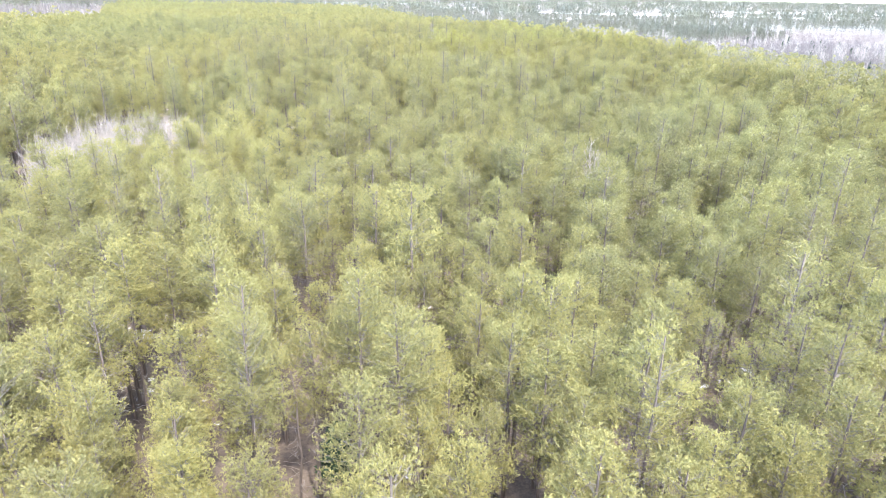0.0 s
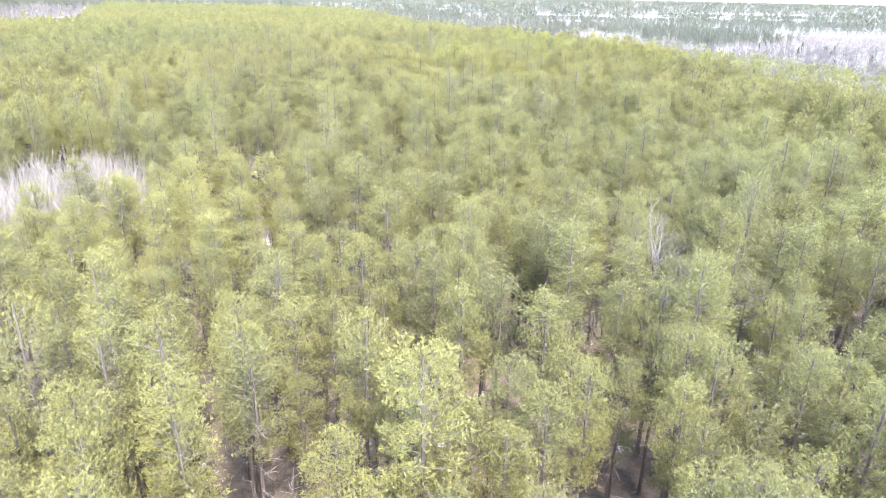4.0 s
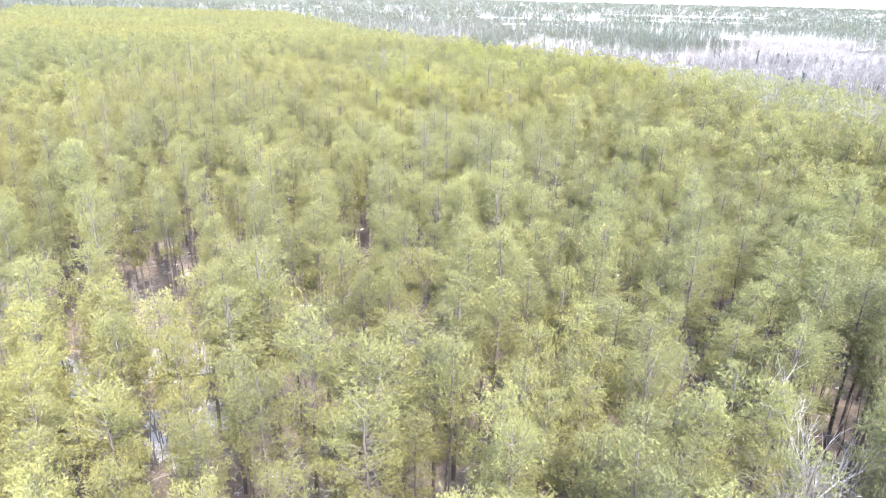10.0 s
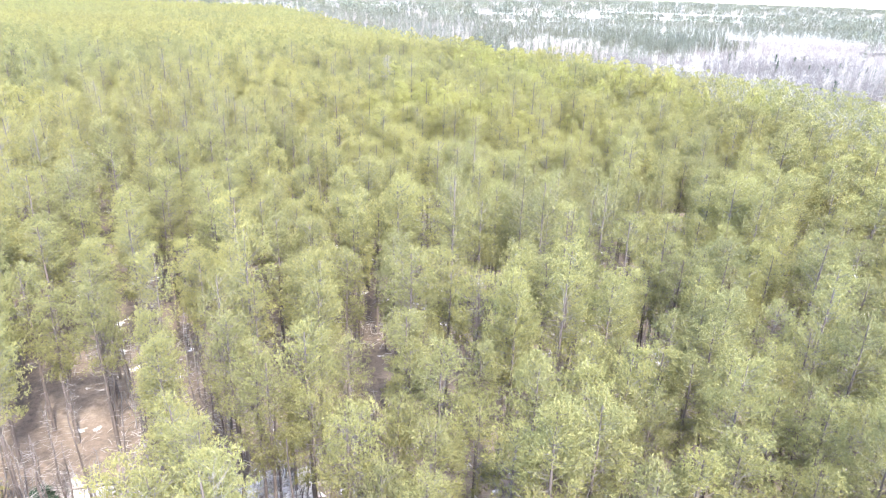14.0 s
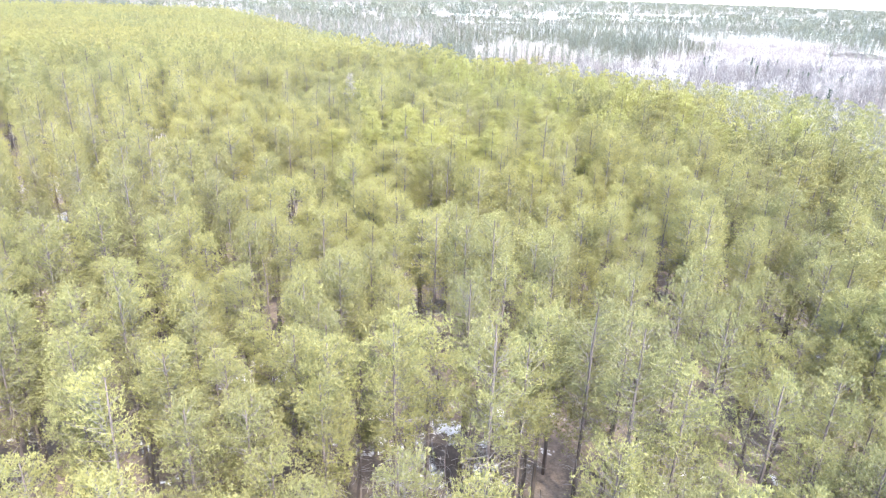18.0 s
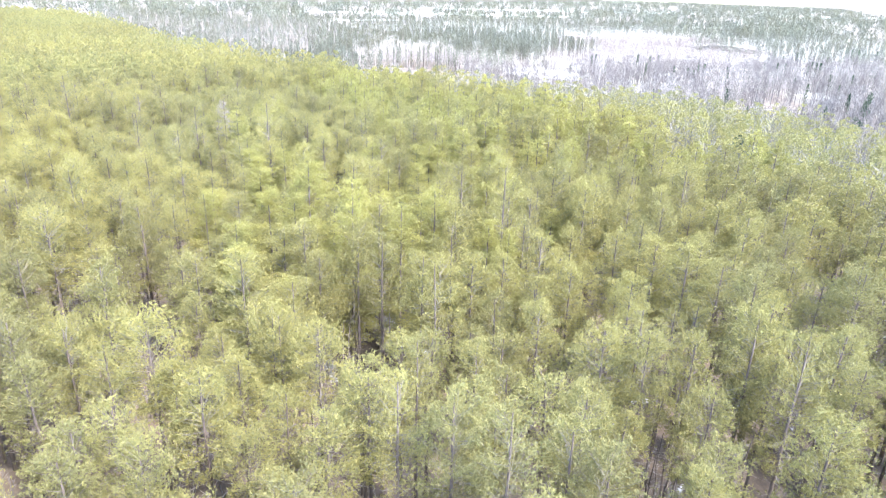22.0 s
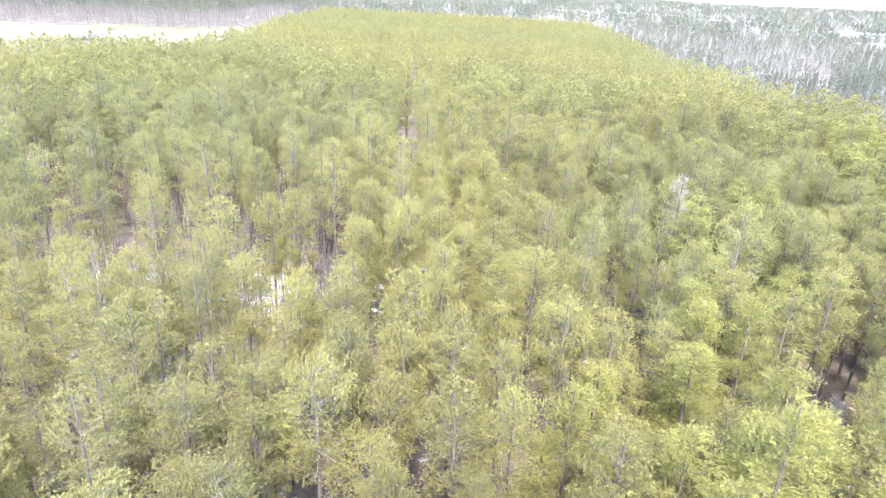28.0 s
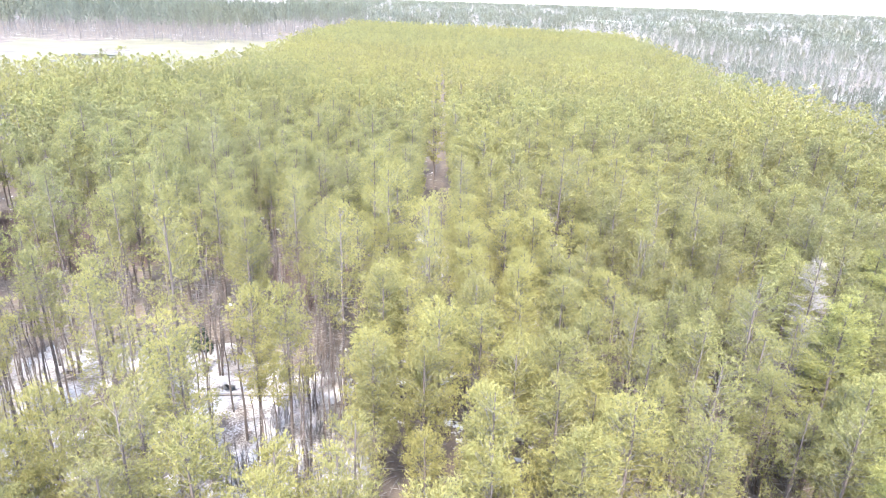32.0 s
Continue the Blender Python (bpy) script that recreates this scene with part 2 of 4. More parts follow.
# ---- mesh helpers ----
def mesh_from(name, chunks, materials):
    """One mesh from chunks of (triangles as an n x 3 x 3 array, material slot, tint per triangle or None, tuft value per triangle)."""
    tris = np.concatenate([c[0] for c in chunks]).astype(np.float32)
    slots = np.concatenate([np.full(len(c[0]), c[1], np.int32) for c in chunks])
    n = len(tris)
    me = bpy.data.meshes.new(name)
    me.vertices.add(3 * n)
    me.loops.add(3 * n)
    me.polygons.add(n)
    me.vertices.foreach_set("co", tris.ravel())
    me.loops.foreach_set("vertex_index", np.arange(3 * n, dtype=np.int32))
    me.polygons.foreach_set("loop_start", np.arange(0, 3 * n, 3, dtype=np.int32))
    me.polygons.foreach_set("material_index", slots)
    if any(len(c) > 2 and c[2] is not None for c in chunks):
        tint = np.concatenate([c[2] if len(c) > 2 and c[2] is not None else np.zeros(len(c[0])) for c in chunks])
        me.attributes.new("tint", "FLOAT", "POINT").data.foreach_set("value", np.repeat(tint, 3).astype(np.float32))
    if any(len(c) > 3 for c in chunks):
        tuft = np.concatenate([c[3] if len(c) > 3 else np.zeros(len(c[0])) for c in chunks])
        me.attributes.new("tuft", "FLOAT", "POINT").data.foreach_set("value", np.repeat(tuft, 3).astype(np.float32))
    for m in materials:
        me.materials.append(m)
    me.update()
    return me


def indexed(name, verts, faces, materials, smooth=True):
    me = bpy.data.meshes.new(name)
    me.from_pydata([tuple(v) for v in verts], [], [tuple(int(i) for i in f) for f in faces])
    for m in materials:
        me.materials.append(m)
    if smooth:
        me.polygons.foreach_set("use_smooth", [True] * len(me.polygons))
    me.update()
    return me


def unit(v):
    return v / np.maximum(np.linalg.norm(v, axis=-1, keepdims=True), 1e-9)


def tube(points, radii, sides=6):
    """Triangles of a tapered stem through points."""
    points, radii = np.asarray(points, float), np.asarray(radii, float)
    ahead = unit(np.gradient(points, axis=0))
    side = unit(np.cross(ahead, [0.31, 0.95, 0.02]))
    over = np.cross(ahead, side)
    a = np.arange(sides) * 2 * np.pi / sides
    ring = points[:, None] + radii[:, None, None] * (np.cos(a)[None, :, None] * side[:, None] + np.sin(a)[None, :, None] * over[:, None])
    p, q = ring[:-1], ring[1:]
    p2, q2 = np.roll(p, -1, 1), np.roll(q, -1, 1)
    return np.concatenate([np.stack([p, p2, q2], 2).reshape(-1, 3, 3), np.stack([p, q2, q], 2).reshape(-1, 3, 3)])


def spikes(rng, at, ahead, count, length, width, spread):
    """Sprays: at each place a bundle of narrow blades round a direction."""
    n = len(at)
    d = unit(np.repeat(ahead, count, 0) + rng.normal(0, spread, (n * count, 3)))
    side = unit(np.cross(d, unit(rng.normal(0, 1, (n * count, 3)))))
    base = np.repeat(at, count, 0)
    size = rng.uniform(0.75, 1.25, (n * count, 1))
    tip = base + d * length * size
    mid = base + d * length * size * 0.45
    return np.stack([base - d * 0.06, mid + side * width * size + 0.15 * (tip - mid), tip - side * width * 0.55 * size], 1)


def place_all(tris, xyz, turn, scale):
    """Copies of triangles at places, turned about z and scaled."""
    c, s = np.cos(turn), np.sin(turn)
    r = np.zeros((len(xyz), 3, 3))
    r[:, 0, 0], r[:, 0, 1], r[:, 1, 0], r[:, 1, 1], r[:, 2, 2] = c, -s, s, c, 1
    r *= np.asarray(scale)[:, None, None]
    out = np.einsum("nij,tvj->ntvi", r, tris) + np.asarray(xyz)[:, None, None, :]
    return out.reshape(-1, 3, 3)


# ---- the lie of the land ----
ROWS_TURN = radians(23.4)          # the planted rows run this far to the left of +y


def smooth(a, b, v):
    t = np.clip((np.asarray(v, float) - a) / (b - a), 0, 1)
    return t * t * (3 - 2 * t)


def stand_edge(y):
    """The east edge of the pine stand."""
    return np.interp(y, [0, 112, 128, 165, 200, 230, 275, 310, 345, 390, 640], [300, 230, 64, 58, 58, 50, 30, 18, 6, -10, -84])


def west_edge(y):
    """The west edge of the pine stand, along the meadow."""
    return np.interp(y, [200, 270, 300, 320, 363, 529, 640], [-330, -190, -183, -166, -184, -262, -300])


def ground_z(x, y):
    x, y = np.asarray(x, float), np.asarray(y, float)
    z = 4.0 * smooth(30, 165, y) + 0.25 * np.sin(x * 0.11 + 1.3) * np.sin(y * 0.083) + 0.12 * np.sin(x * 0.37) * np.sin(y * 0.31 + 0.7)
    z -= 5.5 * smooth(8, 75, x - stand_edge(y)) * smooth(100, 150, y)
    z -= 3.0 * smooth(210, 400, y)
    return z


CLEARINGS = [(-42, 81, 10, 16), (-42, 63, 4, 5), (-136, 216, 22, 20), (-25.5, 95, 7.5, 5.5), (-33, 93, 5, 3), (-60, 186, 7, 7), (-46, 190, 11, 6.5), (-40, 183, 6, 5), (-54, 177, 7, 5), (-33, 86, 5, 6), (31, 79.5, 1.8, 1.5), (-13, 98, 3, 2.2), (-20, 86, 3.2, 5), (-30, 178, 4, 4), (-34, 183, 6, 5.5), (-40, 190, 6, 6), (-43, 173, 5, 4)]
SMALL_GAPS_SOUTH = [(-4, 29), (12, 32), (7, 42), (-8, 45), (0, 50), (8, 54), (17, 54), (-7, 65), (-2, 64), (27, 72), (23, 74), (15, 75), (26, 77), (15, 82), (-17, 83), (-8, 84), (-3, 84), (-12, 88), (-8, 91),
                    (22, 101), (-8, 103), (-24, 109), (4, 112), (16, 113), (0, 115), (-30, 115), (-24, 116), (34, 116), (-14, 117), (14, 120)]
SMALL_GAPS_NORTH = [(-3, 120), (2, 121), (0, 128), (-13, 130), (28, 131), (16, 142), (0, 144), (-22, 145), (3, 146), (-10, 146), (-12, 157), (-2, 158), (16, 165), (-9, 168), (-20, 169), (14, 171), (36, 174), (5, 176), (-22, 176),
                    (0, 177), (16, 179), (6, 181), (-32, 183), (-9, 185), (-22, 185), (-78, 198), (-4, 198), (-63, 205), (-51, 205), (-24, 214), (-42, 217), (-6, 219), (-106, 274)]


DARK_OPENINGS = [(2, 207, 4.5, 7), (18, 173, 3.5, 6), (4.5, 178, 3, 4), (-84, 202, 10, 5), (-53, 209, 5, 3)]


def in_opening(x, y):
    inside = np.zeros(np.shape(x), bool)
    for cx, cy, rx, ry in DARK_OPENINGS:
        inside |= ((x - cx) / rx) ** 2 + ((y - cy) / ry) ** 2 < 1
    return inside


def in_clearing(x, y, grow=1.0):
    inside = np.zeros(np.shape(x), bool)
    for cx, cy, rx, ry in CLEARINGS:
        wob = 1 + 0.18 * np.sin(3 * np.arctan2(y - cy, x - cx) + cx)
        inside |= ((x - cx) / rx) ** 2 + ((y - cy) / ry) ** 2 < (wob * grow) ** 2
    inside |= in_opening(x, y)
    for cx, cy in SMALL_GAPS_SOUTH + SMALL_GAPS_NORTH:
        inside |= ((x - cx) / 1.9) ** 2 + ((y - cy + 0.8) / 2.8) ** 2 < 1
    return inside


def in_lane(x, y, wide=0.5):
    c, s = math.cos(ROWS_TURN), math.sin(ROWS_TURN)
    across = (x + 42) * c + (y - 224) * s
    along = -(x + 42) * s + (y - 224) * c
    return (np.abs(across) < np.where(along < 12, 2.2, wide)) & (along > -14) & (along < 150)


def patch_noise(x, y, size, seed):
    """Smooth noise about 0 to 1 over the plan."""
    r = np.random.default_rng(seed)
    v = np.zeros(np.shape(x))
    for k in range(5):
        a, ph = r.uniform(0, 2 * np.pi), r.uniform(0, 2 * np.pi, 2)
        f = 2 * np.pi / (size * r.uniform(0.7, 1.6))
        v += np.sin((x * np.cos(a) + y * np.sin(a)) * f + ph[0]) * np.cos((y * np.cos(a) - x * np.sin(a)) * f * 0.8 + ph[1])
    return 0.5 + v / 4.4


def build_ground():
    axis = np.concatenate([-np.geomspace(4900, 320, 26), np.arange(-300, 301, 3.0), np.geomspace(320, 4900, 26)])
    xs, ys = axis, axis + 180
    gx, gy = np.meshgrid(xs, ys)
    gz = ground_z(gx, gy)
    verts = np.stack([gx, gy, gz], -1).reshape(-1, 3)
    w = len(xs)
    i = (np.arange(len(ys) - 1)[:, None] * w + np.arange(w - 1)[None]).ravel()
    faces = np.stack([i, i + 1, i + w + 1, i + w], 1)
    ob = new("ground", indexed("ground", verts, faces, [FOREST_FLOOR]))
    return tagged(ob, "brown needle litter floor with patches of old snow", "ground", kind="structure")


def blotch(name, cx, cy, rx, ry, mat, label, lift=0.03, turn=0.0, seed=0, cells=28):
    """A sheet of snow or grass with a ragged edge, lying on the ground."""
    r = np.random.default_rng(seed)
    ph = r.uniform(0, 6.28, 6)
    a = np.arange(cells * 2) * np.pi / cells
    edge = 1 + 0.13 * np.sin(2 * a + ph[0]) + 0.11 * np.sin(3 * a + ph[1]) + 0.10 * np.sin(5 * a + ph[2]) + 0.09 * np.sin(9 * a + ph[3]) + 0.08 * np.sin(14 * a + ph[4]) + 0.06 * np.sin(23 * a + ph[5])
    rings = np.linspace(0.08, 1, 12)
    x, y = (rings[:, None] * edge * rx * np.cos(a)), (rings[:, None] * edge * ry * np.sin(a))
    c, s = math.cos(turn), math.sin(turn)
    gx, gy = cx + x * c - y * s, cy + x * s + y * c
    gz = ground_z(gx, gy) + lift
    gz[-1] -= lift * 1.5
    v = np.stack([gx, gy, gz], -1).reshape(-1, 3)
    n = len(a)
    faces = [(k * n + j, k * n + (j + 1) % n, (k + 1) * n + (j + 1) % n, (k + 1) * n + j) for k in range(11) for j in range(n)]
    faces.append(tuple(range(n)))
    return tagged(new(name, indexed(name, v, faces, [mat])), label, "ground", kind="structure")


build_ground()
for k, (cx, cy, rx, ry) in enumerate(CLEARINGS):
    if k < 3:
        cy, rx, ry = cy - ry * 0.55, rx * 0.5, ry * 0.3
    blotch("snow_patch", cx, cy, rx * 0.85, ry * 0.85, SNOW, "old grainy snow lying in a forest clearing", 0.07, 0, k)
FIELDS = [(420, 1250, 290, 70, 0.0), (900, 1600, 420, 90, 0.0), (200, 980, 60, 20, 0.3), (620, 900, 120, 22, 0.1), (1900, 1500, 500, 80, 0.0), (-100, 1500, 200, 40, 0.2), (135, 345, 18, 34, -0.3), (165, 420, 22, 26, 0.2),
          (420, 700, 90, 20, 0.0)]
for k, (cx, cy, rx, ry, turn) in enumerate(FIELDS):
    blotch("snow_field", cx, cy, rx, ry, FAR_SNOW, "open field under thin white snow", 0.25, turn, 40 + k)
blotch("valley_floor", 405, 560, 325, 400, VALLEY_FLOOR, "dry straw grass and thin snow on the valley floor", 0.3, 0.0, 76, 60)
blotch("meadow", -320, 405, 150, 150, DRY_GRASS, "dry straw-coloured meadow with snow along its edge", 0.2, 0.0, 77)
blotch("snow_patch", -43.5, 226, 2.3, 9, SNOW, "old snow lying in a ride between rows of pines", 0.06, ROWS_TURN, 78)


# ---- tree patterns ----
def limb_set(rng, height, low, high, count, reach, rise, sides=3, radius=0.035):
    """Bare limbs off a stem: triangles, and three points along each. With no sides each is one thin sliver."""
    out, tips = [], []
    for k in range(count):
        z = height * (low + (high - low) * (k + rng.uniform(0, 1)) / count)
        a = rng.uniform(0, 2 * np.pi)
        r = reach(z / height) * rng.uniform(0.65, 1.1)
        d = np.array([np.cos(a), np.sin(a), 0])
        up = rise(z / height) * rng.uniform(0.6, 1.3)
        p = np.array([[0, 0, z], d * r * 0.5 + [0, 0, z + up * r * 0.35], d * r + [0, 0, z + up * r]])
        p[1] += rng.normal(0, 0.05, 3) * r
        out.append(tube(p, [radius, radius * 0.7, 0.008], sides) if sides else np.array([[p[0] - [0, 0, radius * 1.3], p[0] + [0, 0, radius * 1.3], p[2]]]))
        tips.append(p)
    return np.concatenate(out), np.array(tips)


def stem(rng, height, radius, sides=7, lean=0.25):
    t = np.linspace(0, 1, 7)
    p = np.stack([np.cumsum(rng.normal(0, lean / 6, 7)), np.cumsum(rng.normal(0, lean / 6, 7)), t * height], 1)
    p[:, :2] -= p[0, :2]
    p[0, 2] = -0.3
    return tube(p, radius * (1.0 - 0.85 * t) + 0.012, sides)


def tufts(rng, at, ahead, blades, length, width, spread=0.62):
    """Needle tufts: at each place a brush of blades that widen outwards; also one random value a tuft."""
    n = len(at)
    d = unit(np.repeat(ahead, blades, 0) + rng.normal(0, spread, (n * blades, 3)))
    side = unit(np.cross(d, unit(rng.normal(0, 1, (n * blades, 3)))))
    size = np.repeat(rng.uniform(0.75, 1.25, (n, 1)), blades, 0) * rng.uniform(0.8, 1.15, (n * blades, 1))
    base = np.repeat(at, blades, 0)
    tip = base + d * length * size
    tris = np.stack([base - d * length * 0.25, tip - d * length * 0.2 + side * width * size, tip - side * width * 0.7 * size], 1)
    return tris, np.repeat(rng.uniform(0, 1, n), blades)


def slivers(a, b, r):
    """Thin twigs from a to b, each two crossed slivers."""
    return np.concatenate([np.stack([a + w, a - w, b], 1) for w in (np.array([r, 0, 0.3 * r]), np.array([0, r, -0.3 * r]))])


def pine(seed, height=14.0, wide=1.55, base=0.5, step=0.38, clumps=5.0, per=8, blades=5, length=0.135, width=0.019, dead=18, soft=False, thin=1.0, wood=True):
    """A pine: a stem, whorls of upswept branches, clumps of needle tufts towards their ends, dead branches below.
    A plantation pine has a blunt crown high up; a soft one tapers, with long level plumes in open tiers."""
    rng = np.random.default_rng(seed)
    skew = rng.uniform(0, 6.28)
    levels = np.arange(base * height, height * 0.965, step)
    z = np.concatenate([np.full(rng.integers(4, 6), v) for v in levels])
    z = z + rng.normal(0, step * 0.22, len(z))
    u = np.clip((z / height - base) / (1 - base), 0, 0.99)
    a = rng.uniform(0, 6.28, len(z))
    if soft:
        r = wide * (1 - u) ** 0.7 * (0.55 + 0.55 * smooth(0, 0.3, u)) * rng.uniform(0.6, 1.1, len(z)) + 0.2
        rise = 0.05 + 0.55 * u ** 2
    else:
        r = wide * (1 - u ** 3.4) ** 0.72 * (0.62 + 0.4 * smooth(0, 0.35, u)) * rng.uniform(0.74, 1.06, len(z)) * (1 + 0.10 * np.sin(a + skew)) + 0.12
        rise = 0.22 + 0.75 * u ** 1.4
    if thin < 1:
        keep = rng.uniform(0, 1, len(z)) < thin + 0.4 * u
    else:
        keep = np.ones(len(z), bool)
    out = np.stack([np.cos(a), np.sin(a), 0 * a], 1)
    across = np.stack([-np.sin(a), np.cos(a), 0 * a], 1)
    foot = np.stack([0 * z, 0 * z, z - rise * r * 0.75], 1)
    end = foot + out * r[:, None] + np.stack([0 * z, 0 * z, rise * r], 1)
    # clumps along the outer part of each branch, to both sides of it
    n = np.maximum(1, np.round(clumps * (0.5 + 0.6 * r / wide) + rng.normal(0, 0.4, len(z)))).astype(int)
    n[~keep] = 0
    i = np.repeat(np.arange(len(z)), n)
    f = rng.uniform(0.12, 1.0, len(i)) ** 0.55
    lead = np.concatenate([[0], np.cumsum(n)[:-1]])[n > 0]
    f[lead] = 1.0
    lat = rng.uniform(-1, 1, len(i)) * 0.42 * r[i] * (1.25 - f)
    lat[lead] = 0
    on = foot[i] + (end - foot)[i] * (f - 0.22)[:, None]
    mid = foot[i] + (end - foot)[i] * f[:, None] + across[i] * lat[:, None]
    mid[:, 2] += 0.25 * rise[i] * np.abs(lat) + rng.normal(0, 0.09, len(i)) - (0.12 * f ** 2 * r[i] * (0.5 - u[i]) if not soft else 0)
    spot = np.repeat(mid, per, 0) + rng.normal(0, 1, (len(mid) * per, 3)) * (np.array([0.19, 0.19, 0.15]) if not soft else np.array([0.26, 0.26, 0.07]))
    way = np.repeat(out[i] * (0.55 if not soft else 0.9) + across[i] * np.sign(lat)[:, None] * 0.3, per, 0) + [0, 0, 1.1 if not soft else 0.4]
    tip = np.stack([rng.normal(0, 0.2, 24), rng.normal(0, 0.2, 24), height * rng.uniform(0.945, 0.985, 24)], 1)
    crown, value = tufts(rng, np.concatenate([spot, tip]), unit(np.concatenate([way, tip * 0 + [0, 0, 1.0]])), blades, length, width)
    # neighbouring tufts of one clump share part of their colour
    clump = np.repeat(np.concatenate([np.repeat(rng.uniform(0, 1, len(mid)), per), rng.uniform(0, 1, 24)]), blades)
    t = {"crown": crown, "value": 0.55 * value + 0.45 * clump}
    if wood:
        joint = foot + (end - foot) * 0.55 - [0, 0, 0.04] + rng.normal(0, 0.03, foot.shape) * r[:, None]
        t["trunk"] = stem(rng, height * 0.95, 0.14)
        t["limbs"] = np.concatenate([tube([p, q, e], [0.014, 0.010, 0.005], 3) for p, q, e in zip(foot, joint, end)] + [slivers(on, mid, 0.009)])
        if dead:
            d, p = limb_set(rng, height, 0.22, base + 0.12, dead, lambda v: wide * np.clip(0.35 + 1.1 * (v - 0.2), 0.3, 0.85), lambda v: 0.03, 3, 0.017)
            k = np.repeat(np.arange(len(p)), 4)
            b = p[k, 0] + (p[k, 2] - p[k, 0]) * rng.uniform(0.35, 0.95, (len(k), 1))
            t["dead"] = np.concatenate([d, slivers(b, b + unit(p[k, 2] - p[k, 0] + rng.normal(0, 0.55, (len(k), 3))) * rng.uniform(0.2, 0.6, (len(k), 1)), 0.009)])
    return t


def far_tree(seed, height, wide, base, blades, length, width, trunk=True, point=0.75):
    """A tree of the distance: coarse blades massed to its outline."""
    rng = np.random.default_rng(seed)
    u = np.sqrt((np.arange(blades) + 0.5) / blades)
    a = np.arange(blades) * 2.399 + rng.normal(0, 0.4, blades)
    r = wide * (1 - u ** 1.5) ** point * rng.uniform(0.3, 1.0, blades)
    p = np.stack([r * np.cos(a), r * np.sin(a), height * (base + (1 - base) * u) - length * 0.8], 1)
    d = unit(p * [0.35 / wide, 0.35 / wide, 0] + [0, 0, 1])
    crown = spikes(rng, p, d, 1, length, width, 0.6)
    return {"crown": crown, "trunk": tube([[0, 0, -0.3], [0, 0, height * 0.93]], [0.14, 0.03], 3) if trunk else np.zeros((0, 3, 3))}


def far_hardwood(seed, height=10.0, twigs=100, wide=2.0):
    """A leafless tree of the distance: stem and fine upswept twigs."""
    rng = np.random.default_rng(seed)
    h = rng.uniform(0.3, 0.92, twigs) * height
    a = rng.uniform(0, 6.28, twigs)
    w = np.stack([np.cos(a), np.sin(a), 0 * a], 1)
    p = w * rng.uniform(0.0, 0.55, (twigs, 1)) * wide + np.stack([0 * h, 0 * h, h], 1)
    d = unit(w * rng.uniform(0.2, 1.2, (twigs, 1)) + [0, 0, 0.9])
    return {"crown": spikes(rng, p, d, 1, 1.3, 0.055, 0.35), "trunk": tube([[0, 0, -0.3], [0.1, 0, height * 0.5], [0, 0, height]], [0.10, 0.07, 0.015], 3)}


def far_cluster(seed, trees, spread, kind):
    """Several distant trees standing together."""
    rng = np.random.default_rng(seed)
    out = []
    for k in range(trees):
        t = kind(seed * 10 + k)["crown"] * rng.uniform(0.7, 1.15)
        out.append(t + np.append(rng.uniform(-spread, spread, 2), 0))
    return {"crown": np.concatenate(out)}


def spruce(seed, height=11.0, wide=1.7, tiers=18, blades=5):
    """A narrow dark spruce with drooping tiers."""
    rng = np.random.default_rng(seed)
    p, d = [], []
    for k in range(tiers):
        s = 0.08 + 0.9 * k / tiers
        r = wide * (1 - s) ** 0.85 * rng.uniform(0.8, 1.15) + 0.1
        n = int(5 + 9 * (1 - s))
        a = rng.uniform(0, 2 * np.pi, n)
        w = np.stack([np.cos(a), np.sin(a), 0 * a], 1)
        for f in (0.45, 0.95):
            p.append(w * r * f + [0, 0, s * height - 0.25 * r * f] + rng.normal(0, 0.08, (n, 3)))
            d.append(w + [0, 0, -0.15])
    p.append(np.array([[0, 0, height * 0.96]]))
    d.append(np.array([[0, 0, 1.0]]))
    crown = spikes(rng, np.concatenate(p), unit(np.concatenate(d)), blades, 0.6, 0.14, 0.4)
    return {"trunk": stem(rng, height * 0.97, 0.13, 6, 0.1), "crown": crown}


def bare_tree(seed, height=9.0, spread=2.2, levels=3, first=7, radius=0.11, fork=4):
    """A leafless hardwood: forking pale limbs down to twigs."""
    rng = np.random.default_rng(seed)
    out = []

    def grow(p, d, length, r, level):
        q = p + d * length * 0.5 + rng.normal(0, 0.04, 3) * length
        e = p + d * length + rng.normal(0, 0.06, 3) * length
        out.append(tube([p, q, e], [r, r * 0.8, max(r * 0.55, 0.006)], 5 if level == 0 else 3))
        if level < levels:
            for k in range(first if level == 0 else fork):
                f = rng.uniform(0.35, 1.0)
                start = p + (q - p) * f * 2 if f < 0.5 else q + (e - q) * (f - 0.5) * 2
                turn = unit(d + rng.normal(0, 0.55, 3) + [0, 0, 0.25])
                grow(start, turn, length * rng.uniform(0.42, 0.66), r * 0.5, level + 1)

    for k in range(2):
        grow(np.array([0.25 * k, 0.1 * k, -0.2]), unit(np.array([rng.normal(0, 0.12), rng.normal(0, 0.12), 1.0])), height * 0.55, radius, 0)
    return {"trunk": np.concatenate(out)}


